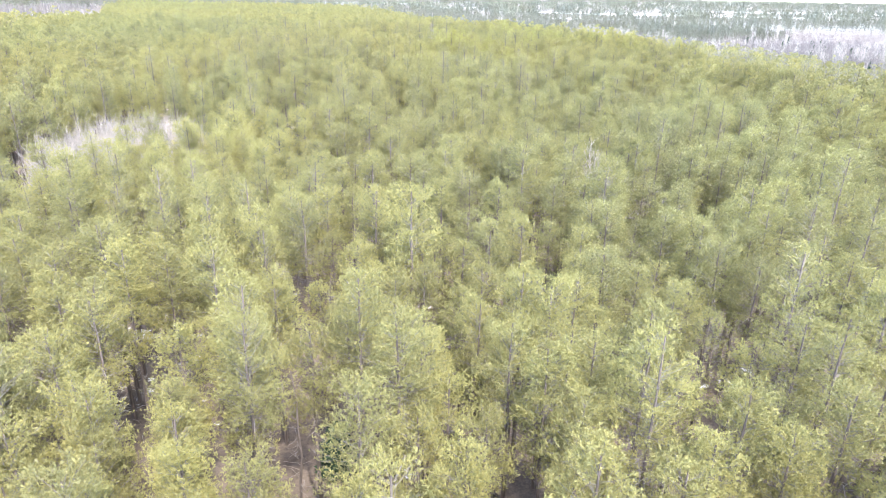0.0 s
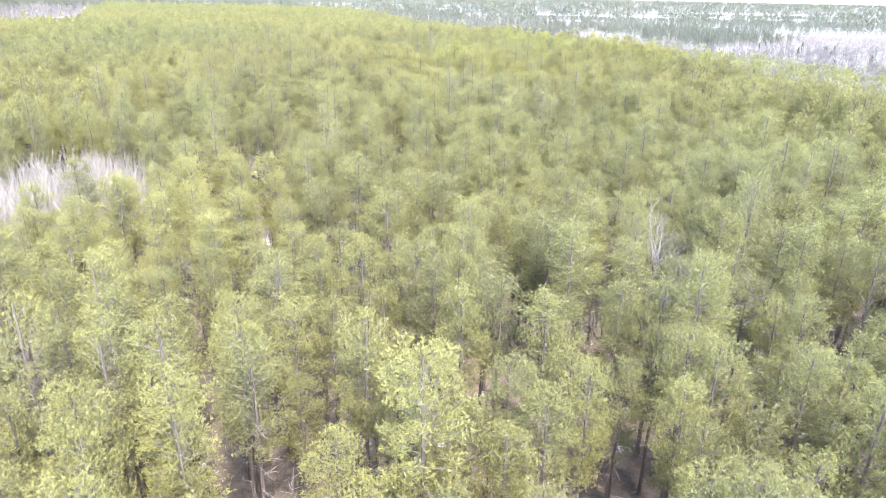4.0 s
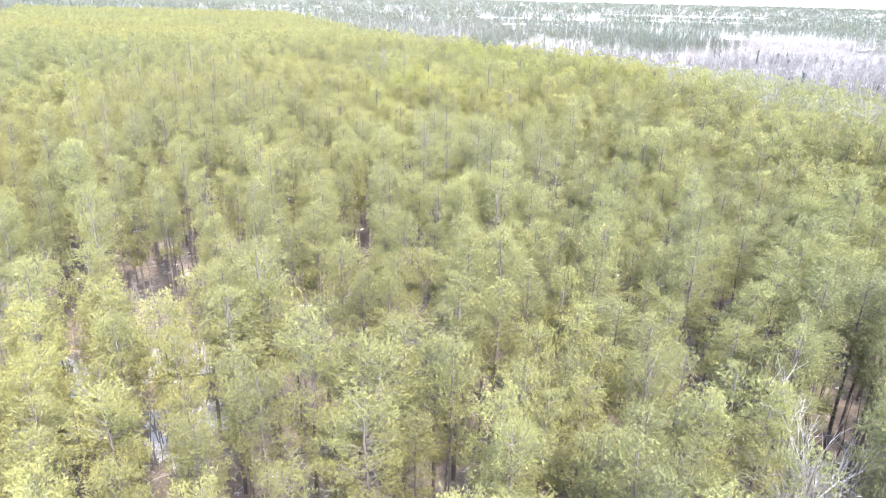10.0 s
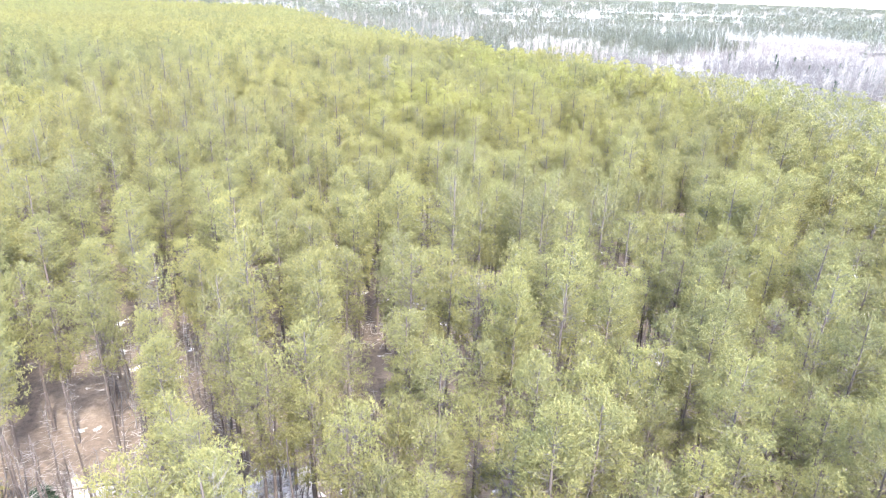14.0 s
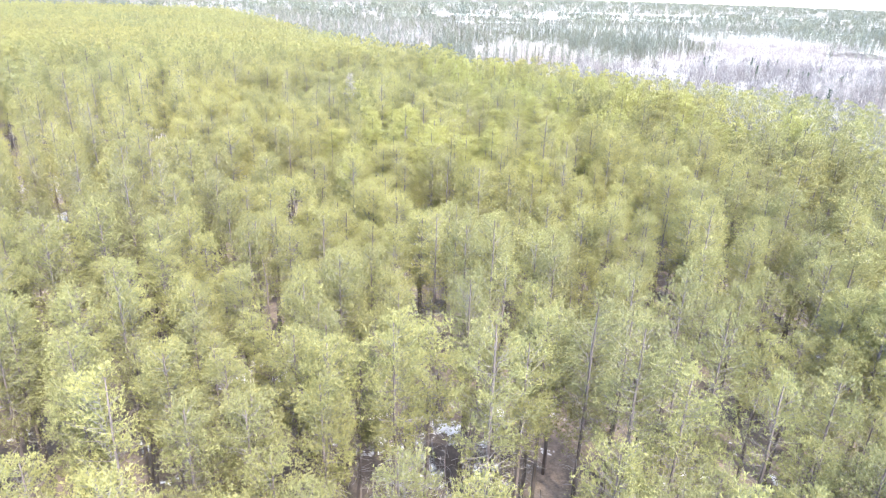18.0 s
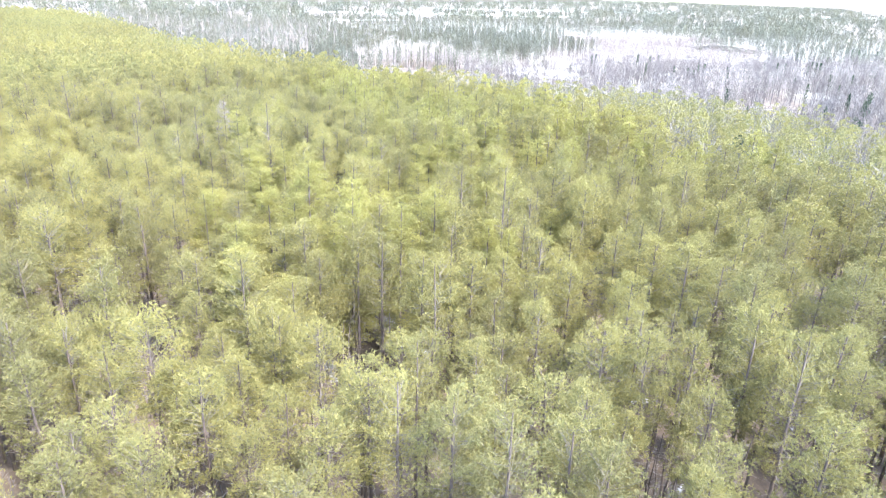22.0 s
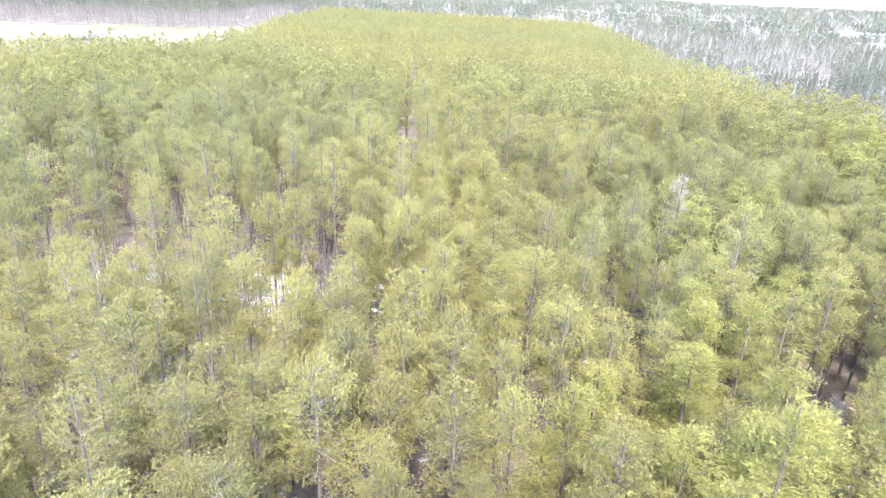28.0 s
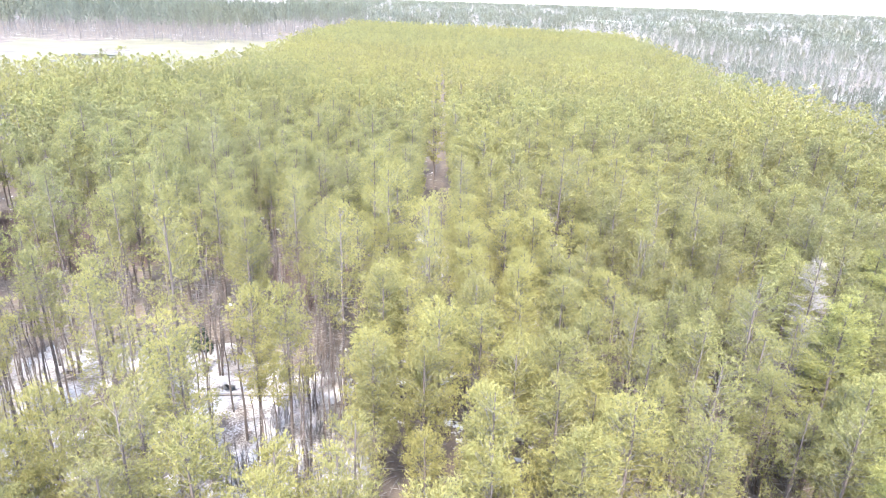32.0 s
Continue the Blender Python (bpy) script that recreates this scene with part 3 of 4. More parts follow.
def sapling_clump(seed, stems=7, height=8.5):
    """Thin pale stems standing together, with a few twigs each."""
    rng = np.random.default_rng(seed)
    out = []
    for k in range(stems):
        at = np.append(rng.normal(0, 0.7, 2), -0.1)
        h = height * rng.uniform(0.6, 1.1)
        top = at + [rng.normal(0, 0.3), rng.normal(0, 0.3), h]
        out.append(tube([at, (at + top) / 2 + np.append(rng.normal(0, 0.1, 2), 0), top], [0.045, 0.035, 0.01], 3))
        for j in range(6):
            f = rng.uniform(0.4, 0.98)
            b = at + (top - at) * f
            e = b + unit(np.append(rng.normal(0, 0.5, 2), 0.9)) * h * rng.uniform(0.12, 0.25)
            out.append(tube([b, e], [0.02, 0.006], 3))
    return np.concatenate(out)


def dead_conifer(seed, height=16.0):
    """A standing dead conifer, needles gone, fine pale branches left in tiers."""
    rng = np.random.default_rng(seed)
    limbs, p = limb_set(rng, height, 0.42, 0.98, 150, lambda s: 2.9 * (1.04 - s) ** 0.75 + 0.1, lambda s: 0.18, 3, 0.012)
    twigs = []
    for q in p:
        for j in range(13):
            b = q[0] + (q[2] - q[0]) * rng.uniform(0.25, 1)
            e = b + unit(q[2] - q[0] + rng.normal(0, 0.5, 3)) * rng.uniform(0.25, 0.55)
            twigs.append(tube([b, e], [0.009, 0.004], 3))
    return {"trunk": stem(rng, height, 0.10, 7, 0.15), "branches": np.concatenate([limbs] + twigs)}


# ---- where the trees stand ----
rng = np.random.default_rng(11)
c, s = math.cos(ROWS_TURN), math.sin(ROWS_TURN)
u, v = np.meshgrid(np.arange(-420, 420, 3.2), np.arange(-200, 720, 2.75))
u = u + rng.normal(0, 0.4, u.shape)
v = v + rng.normal(0, 0.6, v.shape)
X, Y = (u * c - v * s).ravel() - 42, (u * s + v * c).ravel() + 80
# seen at some time: in front of the path and inside its fan
ok = (Y > 9) & (Y < 660) & (X > np.minimum(-22 - 0.72 * Y, -40 - 1.7 * (Y - 120))) & (X < np.maximum(24 + 0.72 * Y, 1.3 * (Y - 70))) & (X > -310 + 0.0 * Y) & (X < stand_edge(Y) + 3 * np.sin(Y * 0.2))
seen = ok.copy()
ok &= ~(in_clearing(X, Y) & ((rng.uniform(0, 1, X.shape) < np.where((Y > 160) & ~in_opening(X, Y), 0.85, 0.88)) | (X < -38) & (Y < 120))) & ~in_lane(X, Y)
gap = patch_noise(X, Y, 26, 3)
ok &= rng.uniform(0, 1, X.shape) > 0.11 + 0.4 * smooth(0.74, 1.0, gap)
far_field = X < west_edge(Y)
ok &= ~far_field
# trees that stand out by their tops (x, y, height of the top), and the soft bright ones
TALL_TREES = [(-0.4, 43.8, 13.6), (2, 46.6, 13.7), (-2, 61.6, 13.0), (12.6, 64, 14.5), (27.4, 67.2, 15.2), (-10.7, 64, 13.0), (-21.2, 49.2, 14), (-5.8, 69.4, 15.6), (-1.9, 63.2, 15.6), (-28, 83.8, 15), (10.1, 102.4, 15.2),
              (-20.1, 98.7, 14.6), (-4.5, 83.9, 15), (24.5, 107.3, 14.8), (2.3, 139.2, 16), (18.5, 120.6, 17), (0.2, 120.3, 17), (-8.2, 115.5, 17), (2.3, 114.4, 17), (-14, 126.9, 16.5), (14.7, 133.4, 18), (-9.8, 182.6, 18), (-38.2, 193.7, 18),
              (-17.8, 186, 19), (-29, 189.2, 18.5), (-36.9, 182.9, 18.5), (-43.2, 182.8, 21), (-37.7, 203.4, 20.5), (-45.3, 193, 20), (-44.9, 178, 20)]
SOFT_TREES = [(0.2, 164.8), (9.7, 154.6), (6.4, 160.4), (-4.4, 159.8), (2.6, 153.7), (-2.7, 150.5), (-6.9, 168.8), (18.5, 168.4), (21.1, 164), (6.1, 157.4), (4.5, 190.1), (20.3, 182.7), (-5.7, 151.1), (-7.7, 165.6), (5.6, 164.3), (0.9, 204), (3.3, 187.4), (-5.4, 208.4), (1.2, 209.5), (3.6, 206), (-3.0, 194.2), (-1.2, 191)]
for kx, ky, *_ in TALL_TREES + SOFT_TREES + [(16.9, 67.2), (15.9, 65.0), (17.8, 69.2), (-4.4, 198.5)]:
    ok &= (X - kx) ** 2 + (Y - ky) ** 2 > 1.7 ** 2
around = ~seen & (np.abs(X) < 190) & (Y > -120) & (Y < 330) & (X < stand_edge(Y) - 5) & ~far_field & (rng.uniform(0, 1, X.shape) > 0.1)
AX, AY = X[around], Y[around]
X = np.concatenate([X[ok], [t[0] for t in TALL_TREES + SOFT_TREES]])
Y = np.concatenate([Y[ok], [t[1] for t in TALL_TREES + SOFT_TREES]])
Z = ground_z(X, Y) - 0.05
H = rng.normal(1.0, 0.075, X.shape) * (0.97 + 0.1 * (patch_noise(X, Y, 40, 8) - 0.5))
for k, t in enumerate(TALL_TREES):
    i = len(X) - len(TALL_TREES) - len(SOFT_TREES) + k
    H[i] = (t[2] - Z[i]) / 14.0
TURN = rng.uniform(0, 2 * np.pi, X.shape)
soft_zone = ((X > -9) & (X < 24) & (Y > 150) & (Y < 182)) | ((X > 14) & (Y > 165) & (Y < 262) & (X > stand_edge(Y) - 40))
is_white = soft_zone & (rng.uniform(0, 1, X.shape) < np.where((X > 12) & (Y > 160), 0.55, 0.32))
is_white[-len(SOFT_TREES):] = True
PX, PY = np.array([p[1][0] for p in PATH]), np.array([p[1][1] for p in PATH])
off_line = np.abs(X - np.interp(Y - 28, PY, PX) + 0.35 * np.maximum(Y - 165, 0))
corridor = (Y > 9) & (Y < 225) & (off_line < 46)
near = corridor & (Y > 20) & (Y < 210) & (off_line < 6.0)
close = corridor & ~near
mid = ~corridor & (Y < 260) & (X > -100) & (X < 62)
far = ~corridor & ~mid


def part(name, tris, mat, parent, label="", value=None):
    ob = new(name, mesh_from(name, [(tris, 0)] if value is None else [(tris, 0, None, value)], [mat]))
    ob.parent = parent
    if label:
        ob["label"] = label
    if name in ("branch_layer", "dead_branch_layer"):
        ob["kind"] = "stuff"
    return ob


def tree_thing(name, parts, label, category, group):
    base = tagged(new(name), label, category, group)
    for pname, tris, mat, plabel, *value in parts:
        part(pname, tris, mat, base, plabel, *value)
    return base


def spread_copies(first, places):
    """The first of the places goes to each pattern itself, the others to copies."""
    used = set()
    for k, (x, y, z, turn, size) in enumerate(places):
        ob = first[k % len(first)]
        m = Matrix.LocRotScale((x, y, z), Euler((0, 0, turn)), (size, size, size))
        if ob.name in used:
            copy_thing(ob, m)
        else:
            used.add(ob.name)
            KEEP.append((ob, m))


def soft_pine(seed, k):
    return pine(seed, 14.0 + 0.5 * k, 2.5, 0.25, 0.66, 11, 8, 5, 0.16, 0.017, 0, True)


KEEP = []
pines = []
for k in range(8):
    t = pine(100 + k, 14.0 + 0.6 * (k % 3 - 1), 1.42 + 0.11 * (k % 4), 0.47 + 0.03 * (k % 4))
    pines.append(tree_thing("red_pine", [("trunk", t["trunk"], PINE_BARK, ""), ("crown", t["crown"], RED_PINE_NEEDLES, "", t["value"]), ("branch_layer", t["limbs"], PINE_TWIGS, ""), ("dead_branch_layer", t["dead"], DEAD_WOOD, "bare grey dead lower branches")],
                            "tall slender pine with airy olive-green crown and bare trunk", "tree", "pines of the planted stand"))
softs = []
for k in range(4):
    t = soft_pine(200 + k, k)
    softs.append(tree_thing("white_pine", [("trunk", t["trunk"], PINE_BARK, ""), ("crown", t["crown"], WHITE_PINE_NEEDLES, "", t["value"]), ("branch_layer", t["limbs"], PINE_BARK, "")],
                            "bushy bright yellow-green pine with soft plumed branches", "tree", "soft pines among the stand"))
sel = np.flatnonzero(near & ~is_white)
spread_copies(pines, [(X[i], Y[i], Z[i], TURN[i], H[i]) for i in sel])
sel = np.flatnonzero(near & is_white)
spread_copies(softs, [(X[i], Y[i], Z[i], TURN[i], H[i]) for i in sel])
for ob, m in KEEP:
    ob.matrix_basis = m


def woods(name, where, patterns, mats, label, seed, keys=("crown", "trunk", "limbs", "dead")):
    """A stretch of woods as one object."""
    r = np.random.default_rng(seed)
    x, y, z, turn, size = where
    kind = r.integers(0, len(patterns), len(x))
    chunks = []
    for k, pat in enumerate(patterns):
        i = np.flatnonzero(kind == k)
        if not len(i):
            continue
        tint = r.uniform(0, 1, len(i))
        for key in keys:
            if key in pat and len(pat[key]):
                t = place_all(pat[key], np.stack([x[i], y[i], z[i]], 1), turn[i], size[i])
                chunks.append((t, 0 if key == "crown" else 1 if key == "trunk" else 2, np.repeat(tint, len(pat[key])), np.tile(pat["value"], len(i)) if key == "crown" and "value" in pat else np.zeros(len(t))))
    return tagged(new(name, mesh_from(name, chunks, mats)), label, "woods", kind="stuff")


def at(mask):
    return X[mask], Y[mask], Z[mask], TURN[mask], H[mask]


mid_pines = [pine(350 + k, 14.0 + 0.6 * (k % 3 - 1), 1.5 + 0.1 * (k % 3), 0.5 + 0.03 * (k % 3), 0.5, 3.6, 6, 4, 0.18, 0.040, 6) for k in range(6)]
mid_softs = [pine(400 + k, 14.5, 2.3, 0.25, 0.8, 6, 4, 6, 0.24, 0.036, 0, True) for k in range(4)]
far_pines = [pine(500 + k, 14.2, 1.45, 0.52, 0.65, 2.4, 2, 4, 0.30, 0.09, 0, wood=False) for k in range(6)]
farthest_pines = [pine(510 + k, 14.2, 1.35, 0.54, 0.8, 1.6, 2, 2, 0.36, 0.11, 0, wood=False) for k in range(6)]
edge_pines = [pine(520 + k, 14.2, 1.5, 0.55, 1.5, 1.0, 1, 2, 0.8, 0.4, 0, wood=False) for k in range(3)]
for p in far_pines + farthest_pines + edge_pines:
    p["trunk"] = tube([[0, 0, -0.3], [0, 0, 13]], [0.14, 0.03], 3)
is_thin = close & ~is_white & (rng.uniform(0, 1, X.shape) < 0.08 + 0.4 * smooth(0.55, 0.75, patch_noise(X, Y, 45, 14)) + 0.25 * ((X < -22) & (Y > 140)))


def stand(name, mask, patterns, mats, label):
    """The stand's other trees near the path, one mesh a pattern."""
    meshes = [mesh_from(name, [(t[k], slot, None, t["value"] if k == "crown" else np.zeros(len(t[k]))) for k, slot in (("crown", 0), ("trunk", 1), ("limbs", 3), ("dead", 2)) if k in t and len(t[k])], mats) for t in patterns]
    for n, i in enumerate(np.flatnonzero(mask)):
        ob = tagged(new(name, meshes[(n * 7 + int(X[i] * 3)) % len(meshes)]), label, "woods", kind="stuff")
        ob.matrix_basis = Matrix.LocRotScale((X[i], Y[i], Z[i]), Euler((0, 0, TURN[i])), (H[i], H[i], H[i]))


stand("pine_woods", close & ~is_white & ~is_thin, [pine(300 + k, 14.0 + 0.6 * (k % 3 - 1), 1.42 + 0.11 * (k % 4), 0.47 + 0.03 * (k % 4)) for k in range(10)], [RED_PINE_NEEDLES, PINE_BARK, DEAD_WOOD, PINE_TWIGS], "planted pines with lumpy olive-green crowns on bare trunks")
stand("thin_pine_woods", is_thin, [pine(370 + k, 14.2 + 0.5 * k, 1.6, 0.44, 0.42, 3.8, 7, 5, 0.135, 0.019, 26, thin=0.55) for k in range(6)],
      [RED_PINE_NEEDLES, PINE_BARK, DEAD_WOOD, PINE_TWIGS], "sparse pines with grey branches showing through thin crowns")
stand("soft_pine_woods", close & is_white, [soft_pine(380 + k, k) for k in range(4)],
      [WHITE_PINE_NEEDLES, PINE_BARK, PINE_BARK, PINE_TWIGS], "bright yellow-green bushy pines with plumed branches")
stand("farther_pine_woods", mid & ~is_white, mid_pines, [RED_PINE_NEEDLES, PINE_BARK, DEAD_WOOD, PINE_TWIGS], "planted pine woods with dense olive-green crowns")
stand("farther_soft_pine_woods", mid & is_white, mid_softs, [WHITE_PINE_NEEDLES, PINE_BARK, DEAD_WOOD, PINE_TWIGS], "bright yellow-green bushy pines at the stand's edge")
within = (Y < 300) & (X > -150) & (X < 90)
woods("distant_pine_woods", at(far & within), far_pines, [RED_PINE_NEEDLES, PINE_BARK, DEAD_WOOD, PINE_TWIGS], "planted pine woods with olive-green crowns some way off", 3)
woods("distant_pine_woods", at(far & ~within), farthest_pines, [RED_PINE_NEEDLES, PINE_BARK, DEAD_WOOD], "distant planted pine woods with olive-green crowns", 3)


woods("surrounding_pine_woods", (AX, AY, ground_z(AX, AY) - 0.05, rng.uniform(0, 6.28, AX.shape), rng.normal(1.0, 0.06, AX.shape)), edge_pines, [RED_PINE_NEEDLES, PINE_BARK, DEAD_WOOD, PINE_TWIGS], "planted pine woods stretching away on all sides", 6)


def scatter(n, seed, box, keep, size=(0.8, 1.2)):
    """n random places in a box of the plan that keep() accepts."""
    r = np.random.default_rng(seed)
    x, y = r.uniform(box[0], box[1], n), r.uniform(box[2], box[3], n)
    k = keep(x, y, r)
    x, y = x[k], y[k]
    return x, y, ground_z(x, y) - 0.05, r.uniform(0, 6.28, len(x)), r.uniform(*size, len(x))


# bare saplings in the clearings
clumps = [{"trunk": sapling_clump(600 + k)} for k in range(4)]
woods("bare_saplings", scatter(3300, 21, (-60, -32, 56, 100), lambda x, y, r: ((x + 41.5) / 10) ** 2 + ((y - 83) / 14) ** 2 < 1, (0.72, 1.1)),
      clumps, [PALE_BARK] * 3, "pale leafless saplings crowded in a snowy clearing", 5)
woods("distant_saplings", scatter(420, 22, (-165, -105, 185, 245), lambda x, y, r: in_clearing(x, y)), clumps, [PALE_BARK] * 3, "pale leafless saplings in a far clearing", 6)

# the valley east of the stand
def east(x, y):
    return x - stand_edge(y)


def off_fields(x, y):
    free = np.ones(len(x), bool)
    for cx, cy, rx, ry, turn in FIELDS:
        free &= ((x - cx) / rx) ** 2 + ((y - cy) / ry) ** 2 > 1.0
    return free


def beyond_meadow(x, y, r):
    return (x < np.interp(y, [300, 459, 483, 499, 523, 900], [-560, -468, -417, -358, -324, -420])) & (r.uniform(0, 1, len(x)) < 0.85)



hardwood = [far_hardwood(700 + k, 9.0 + k) for k in range(4)]
brush = [far_hardwood(740 + k, 5.0 + 0.7 * k, 44, 2.8) for k in range(4)]
spruces = [far_tree(800 + k, 10 + k, 1.3, 0.05, 120, 0.85, 0.13, True, 0.9) for k in range(3)]
low_pines = [far_tree(820 + k, 9.0 + k, 1.8, 0.2, 60, 0.9, 0.19) for k in range(3)]
fringe_trees = [pine(830 + k, 8.5 + k, 1.5, 0.15, 0.6, 1.8, 2, 3, 0.24, 0.06, 0, True, wood=False) for k in range(4)]
for p in fringe_trees:
    p["trunk"] = tube([[0, 0, -0.3], [0, 0, 8]], [0.09, 0.02], 3)


def opening(x, y):
    return (((x - 135) / 16) ** 2 + ((y - 345) / 30) ** 2 < 1) | (((x - 165) / 20) ** 2 + ((y - 425) / 22) ** 2 < 1)


def fringe(x, y):
    """The mixed strip along the stand's edge."""
    return (east(x, y) > 1) & (east(x, y) < 85) & (y < 290)


def marsh(x, y):
    """Low pinkish brush on wet ground."""
    line = 144 + 0.567 * (y - 379)
    return (y > 370) & (y < 650) & (x > line) & (x < line + 150)


def spruce_belt(x, y):
    line = 144 + 0.567 * (y - 379)
    return (y > 425) & (y < 650) & (x < line) & (x > line - 170) & (east(x, y) > 30)


def birch_row(x, y):
    return (x > 72) & (x < 128) & (y > 425) & (y < 480) & (east(x, y) > 20)


def hardwood_flat(x, y):
    return (east(x, y) > 70) & (y > 200) & (y < 400) & (x < 420)


def ragged(x, y):
    """The plan, drawn about so that zones end unevenly."""
    return x + 60 * (patch_noise(x, y, 85, 51) - 0.5) + 22 * (patch_noise(x, y, 24, 52) - 0.5), y + 70 * (patch_noise(x, y, 95, 53) - 0.5) + 22 * (patch_noise(x, y, 26, 54) - 0.5)


def some(share, zone, size=55, seed=31, cut=None):
    def keep(x, y, r):
        k = (zone(x, y) if zone is fringe else zone(*ragged(x, y)) & (east(x, y) > 4)) & ~opening(x, y) & (r.uniform(0, 1, len(x)) < share)
        return k if cut is None else k & (patch_noise(x, y, size, seed) > cut)
    return keep


woods("fringe_pines", scatter(15000, 23, (40, 330, 115, 290), some(0.55, fringe)), fringe_trees, [RED_PINE_NEEDLES, GREY_TWIGS, GREY_TWIGS], "thin yellow-green young pines along the stand's edge", 9)
woods("fringe_hardwood", scatter(12000, 24, (40, 330, 115, 290), some(0.24, fringe)), hardwood, [GREY_TWIGS] * 3, "grey leafless trees mixed along the stand's edge", 7)
woods("grey_hardwood", scatter(13000, 25, (100, 420, 200, 400), some(0.5, hardwood_flat, 60, 36, 0.38)), hardwood, [GREY_TWIGS] * 3, "grey leafless hardwood trees in the valley", 8)
woods("pale_hardwood", scatter(5000, 29, (100, 420, 260, 400), some(0.4, hardwood_flat, 60, 36, 0.6)), hardwood, [BIRCH_BARK] * 3, "pale leafless hardwood trees in the valley", 15)
woods("birch_trees", scatter(2600, 30, (40, 160, 390, 520), some(0.6, birch_row)), hardwood, [BIRCH_BARK] * 3, "pale leafless birches in a row beyond the stand", 16)
woods("marsh_brush", scatter(9000, 31, (130, 460, 365, 655), some(0.55, marsh)), brush, [PINK_BRUSH] * 3, "low pinkish leafless brush on a marsh", 17)
woods("opening_brush", scatter(900, 35, (110, 195, 305, 455), lambda x, y, r: opening(x, y) & (patch_noise(x, y, 22, 37) > 0.42)), brush, [PALE_BARK] * 3, "pale leafless brush scattered over a snowy opening", 20)
woods("spruce_belt", scatter(5200, 32, (-10, 300, 420, 655), some(0.5, spruce_belt)), spruces, [HAZED_VALLEY_NEEDLES, PINE_BARK, PINE_BARK], "belt of pointed spruces across the valley, greyed by painted haze", 10)
woods("scattered_spruces", scatter(420, 33, (120, 420, 200, 420), some(0.35, hardwood_flat)), spruces, [SPRUCE_NEEDLES, PINE_BARK, PINE_BARK], "dark pointed spruces among leafless trees", 18)
woods("valley_pines", scatter(22000, 34, (-260, 640, 300, 900), lambda x, y, r: (east(x, y) > 1) & ~opening(x, y) & ~marsh(*ragged(x, y)) & ~(hardwood_flat(*ragged(x, y)) & (x < 330)) & ~birch_row(*ragged(x, y)) & off_fields(x, y) & (r.uniform(0, 1, len(x)) < 0.42)), low_pines, [HAZED_VALLEY_NEEDLES, GREY_TWIGS, GREY_TWIGS], "green woods across the valley, greyed by painted haze", 19)

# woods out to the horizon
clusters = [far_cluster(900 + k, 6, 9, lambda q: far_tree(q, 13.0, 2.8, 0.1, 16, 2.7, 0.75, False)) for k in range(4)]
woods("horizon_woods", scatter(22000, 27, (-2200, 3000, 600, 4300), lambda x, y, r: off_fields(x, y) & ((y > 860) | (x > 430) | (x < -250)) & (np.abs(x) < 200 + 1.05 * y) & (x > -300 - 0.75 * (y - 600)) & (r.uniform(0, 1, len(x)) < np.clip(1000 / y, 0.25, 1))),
      clusters, [HAZED_VALLEY_NEEDLES, GREY_TWIGS, GREY_TWIGS], "mixed woods stretching away to the horizon", 12)
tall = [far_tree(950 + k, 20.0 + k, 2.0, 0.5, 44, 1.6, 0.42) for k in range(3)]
woods("field_edge_pines", scatter(8000, 28, (-700, -230, 300, 900), beyond_meadow), tall, [HAZED_VALLEY_NEEDLES, GREY_TWIGS, GREY_TWIGS], "tall dark pines with pale trunks beyond the meadow", 13)

# single trees that stand out
t = bare_tree(31, 14.3, 2.6, 3, 11, 0.075, 7)
lone = tree_thing("bare_hardwood_tree", [("trunk", t["trunk"], BIRCH_BARK, "")], "pale leafless hardwood tree with wide twiggy crown", "tree", "")
lone.matrix_basis = pose(16.9, 67.2, float(ground_z(16.9, 67.2)))
t = dead_conifer(41, 16.6)
ghost = tree_thing("dead_conifer", [("trunk", t["trunk"], PINE_BARK, ""), ("branch_layer", t["branches"], DEAD_WOOD, "")], "dead conifer with fine pale bare branches", "tree", "dead conifers")
ghost.matrix_basis = pose(-4.4, 198.5, float(ground_z(-4.4, 198.5)))
copy_thing(ghost, Matrix.LocRotScale((5.9, 176.5, float(ground_z(5.9, 176.5))), Euler((0, 0, 2.0)), (0.7, 0.7, 0.6)))
t = spruce(51, 9.0, 1.5, 22, 8)
dark = tree_thing("spruce", [("trunk", t["trunk"], PINE_BARK, ""), ("crown", t["crown"], SPRUCE_NEEDLES, "")], "dark narrow spruce standing alone among grey trees", "tree", "dark spruces in the valley")
dark.matrix_basis = pose(80.5, 196, float(ground_z(80.5, 196)))
copy_thing(dark, Matrix.LocRotScale((78.6, 195.2, float(ground_z(78.6, 195.2))), Euler((0, 0, 1.0)), (0.9, 0.9, 0.85)))
copy_thing(dark, Matrix.LocRotScale((82, 198, float(ground_z(82, 198))), Euler((0, 0, 2.0)), (0.9, 0.9, 0.95)))

# undergrowth and fallen wood in the open places
shrubs = [{"trunk": sapling_clump(640 + k, 9, 2.6)} for k in range(3)]
woods("reddish_shrubs", scatter(900, 41, (-105, -40, 195, 222), lambda x, y, r: (((x + 86) / 14) ** 2 + ((y - 205) / 9) ** 2 < 1) | (((x + 52) / 8) ** 2 + ((y - 210) / 5) ** 2 < 1)), shrubs, [REDDISH_TWIGS] * 3, "reddish leafless shrubs under thin pines", 42)
woods("leafless_undergrowth", scatter(3600, 43, (-40, 40, 25, 215), lambda x, y, r: in_clearing(x, y) & (r.uniform(0, 1, len(x)) < 0.8)), shrubs, [GREY_TWIGS] * 3, "thin grey leafless undergrowth in gaps between pines", 44)
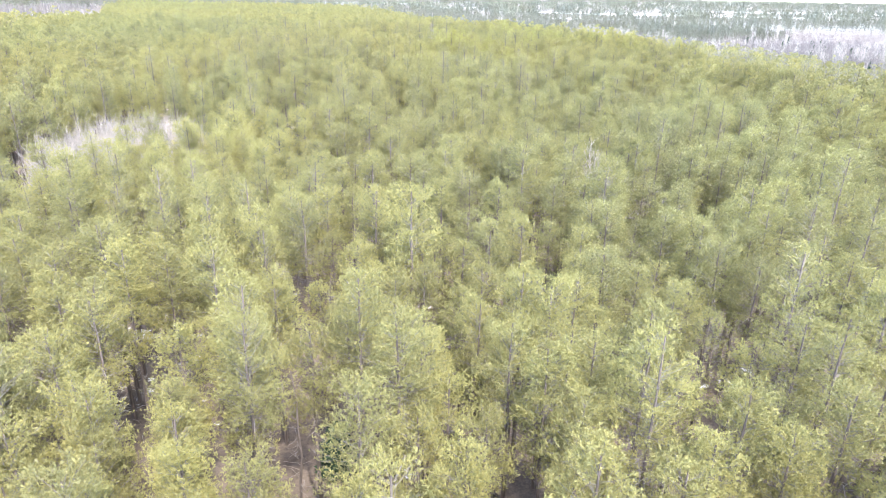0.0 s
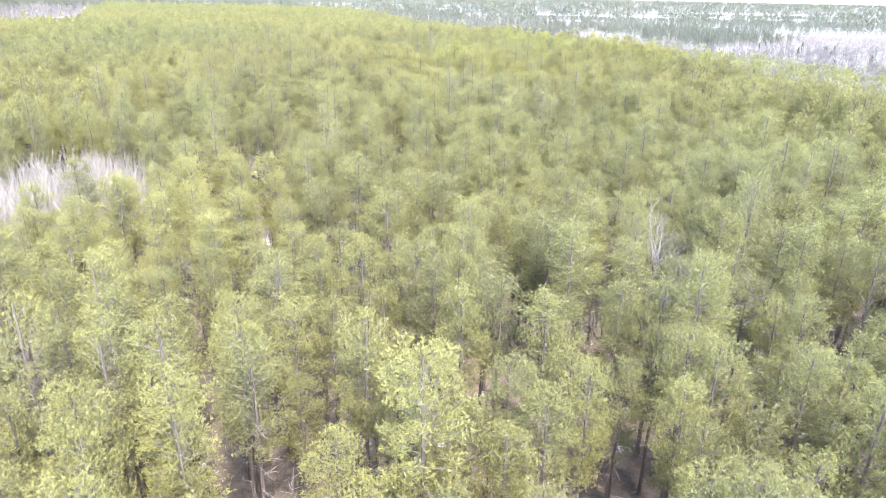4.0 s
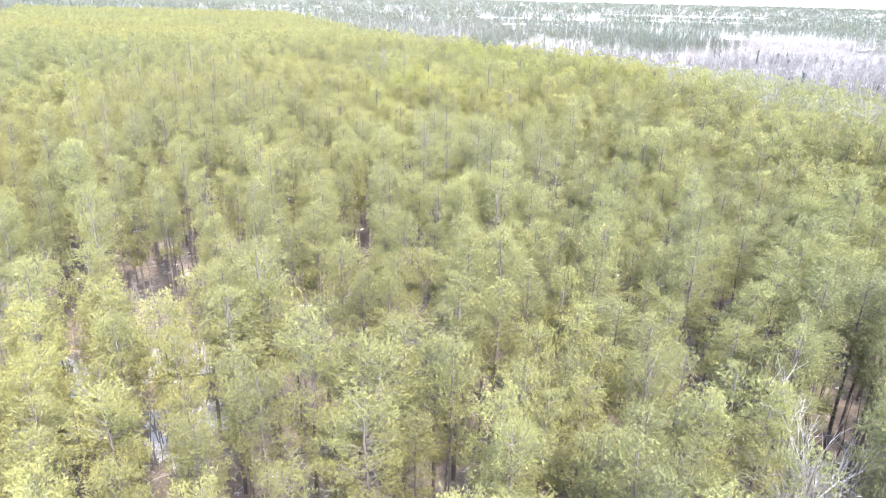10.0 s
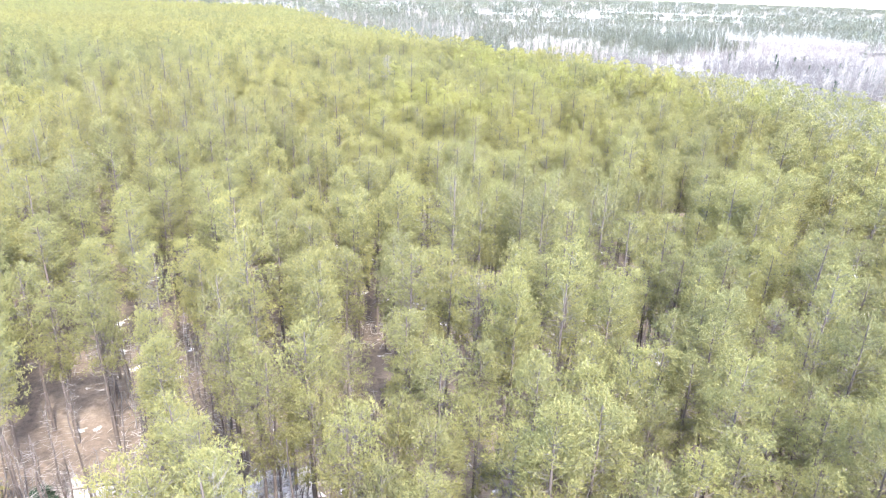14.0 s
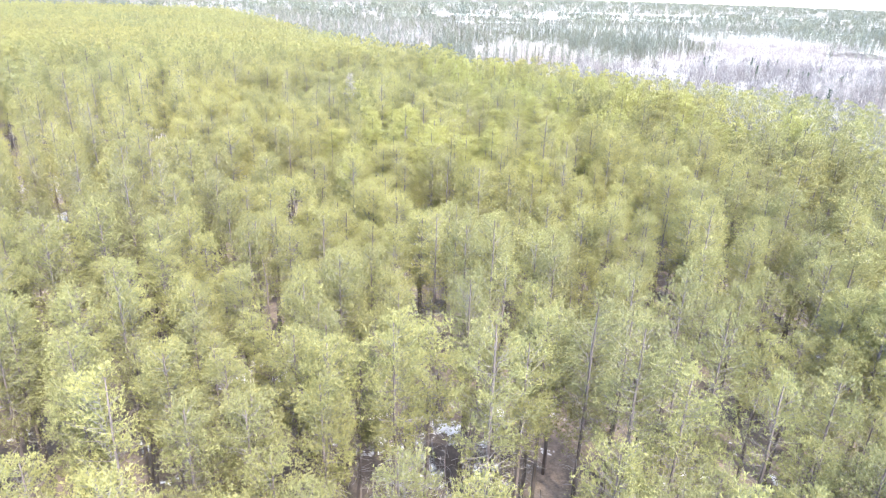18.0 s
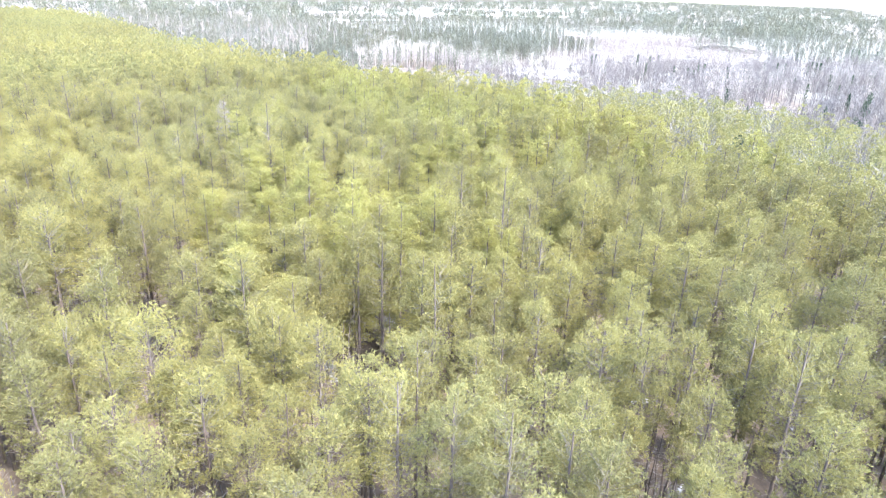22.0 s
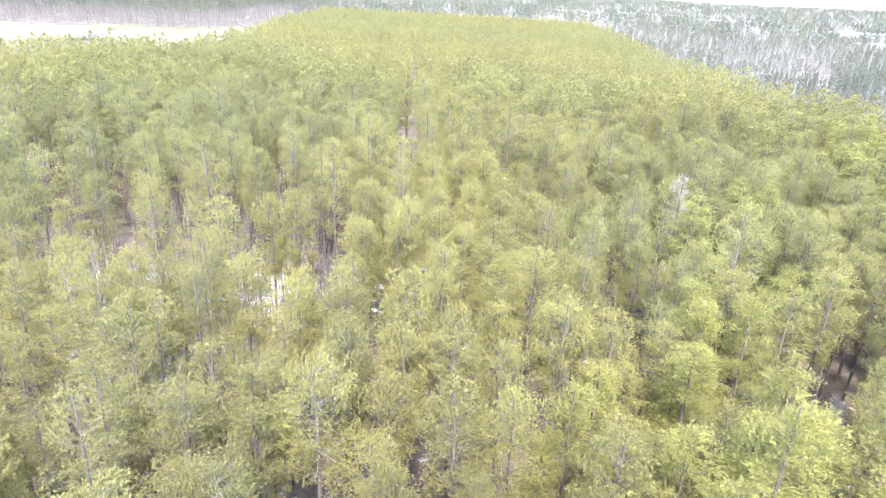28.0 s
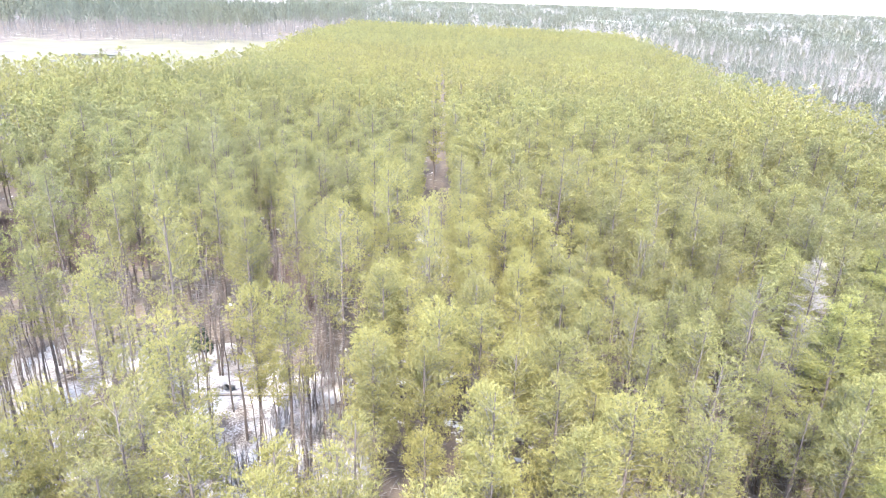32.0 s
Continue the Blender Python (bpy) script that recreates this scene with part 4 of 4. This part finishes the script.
def pole(seed):
    """A slender suppressed stem with dry branches and no needles."""
    r = np.random.default_rng(seed)
    h = r.uniform(7.5, 11.5)
    return {"trunk": stem(r, h, r.uniform(0.06, 0.10), 5, 0.5), "dead": limb_set(r, h, 0.25, 0.96, 42, lambda u: 0.35 + 1.0 * (1 - u), lambda u: 0.15, 3, 0.011)[0]}


def sticks(seed):
    """Fallen branches lying about."""
    r = np.random.default_rng(seed)
    out = []
    for k in range(9):
        a, p, n = r.uniform(0, 6.28), r.uniform(-1.4, 1.4, 2), r.uniform(0.3, 1.3)
        d = np.array([math.cos(a), math.sin(a)]) * n
        out.append(tube([[p[0], p[1], 0.09], [p[0] + d[0] * 0.5, p[1] + d[1] * 0.5, 0.12 + r.uniform(0, 0.1)], [p[0] + d[0], p[1] + d[1], 0.08]], [0.03, 0.022, 0.008], 3))
    return {"trunk": np.concatenate(out)}


def thin_places(x, y, r):
    return (in_clearing(x, y, 1.1) | (patch_noise(x, y, 26, 3) > 0.78)) & (x > -70) & ~((x < -38) & (y < 120))


woods("dry_stems", scatter(6500, 45, (-70, 40, 25, 222), lambda x, y, r: thin_places(x, y, r) & (r.uniform(0, 1, len(x)) < np.where((x < -30) & (y > 165), 0.75, 0.5)), (0.75, 1.15)), [pole(660 + k) for k in range(6)], [PINE_BARK, PINE_BARK, DEAD_WOOD], "slender dry stems with bare grey branches between the pines", 46)
woods("fallen_branches", scatter(9000, 47, (-70, 40, 25, 222), thin_places), [sticks(680 + k) for k in range(4)], [DEAD_WOOD] * 3, "broken grey branches scattered on the litter and snow", 48)
t = spruce(61, 3.4, 1.0, 12, 6)
small = tree_thing("young_spruce", [("trunk", t["trunk"], PINE_BARK, ""), ("crown", t["crown"], SPRUCE_NEEDLES, "")], "small dark young spruce growing under the pines", "tree", "young spruces under the pines")
small.matrix_basis = pose(-6.4, 33.9, float(ground_z(-6.4, 33.9)))
for k, (x, y) in enumerate([(-52.5, 194), (-27, 96)]):
    size = 0.7 + 0.1 * k
    copy_thing(small, Matrix.LocRotScale((x, y, float(ground_z(x, y))), Euler((0, 0, k * 1.3)), (size, size, size)))
log = tagged(new("fallen_log", mesh_from("fallen_log", [(tube([[-4, 0, 0.1], [-1, 0.12, 0.14], [2, -0.05, 0.16], [4.4, 0.1, 0.1]], [0.11, 0.10, 0.08, 0.04], 7), 0)], [DEAD_WOOD])), "weathered grey fallen pine trunk lying on snow", "log", "fallen logs")
log.matrix_basis = pose(-43.8, 189.5, float(ground_z(-43.8, 189.5)) + 0.12, 0, 0, 25)
for x, y, turn in [(-59, 184.5, 70), (-26, 98.5, 12)]:
    copy_thing(log, pose(x, y, float(ground_z(x, y)) + 0.12, 0, 0, turn))
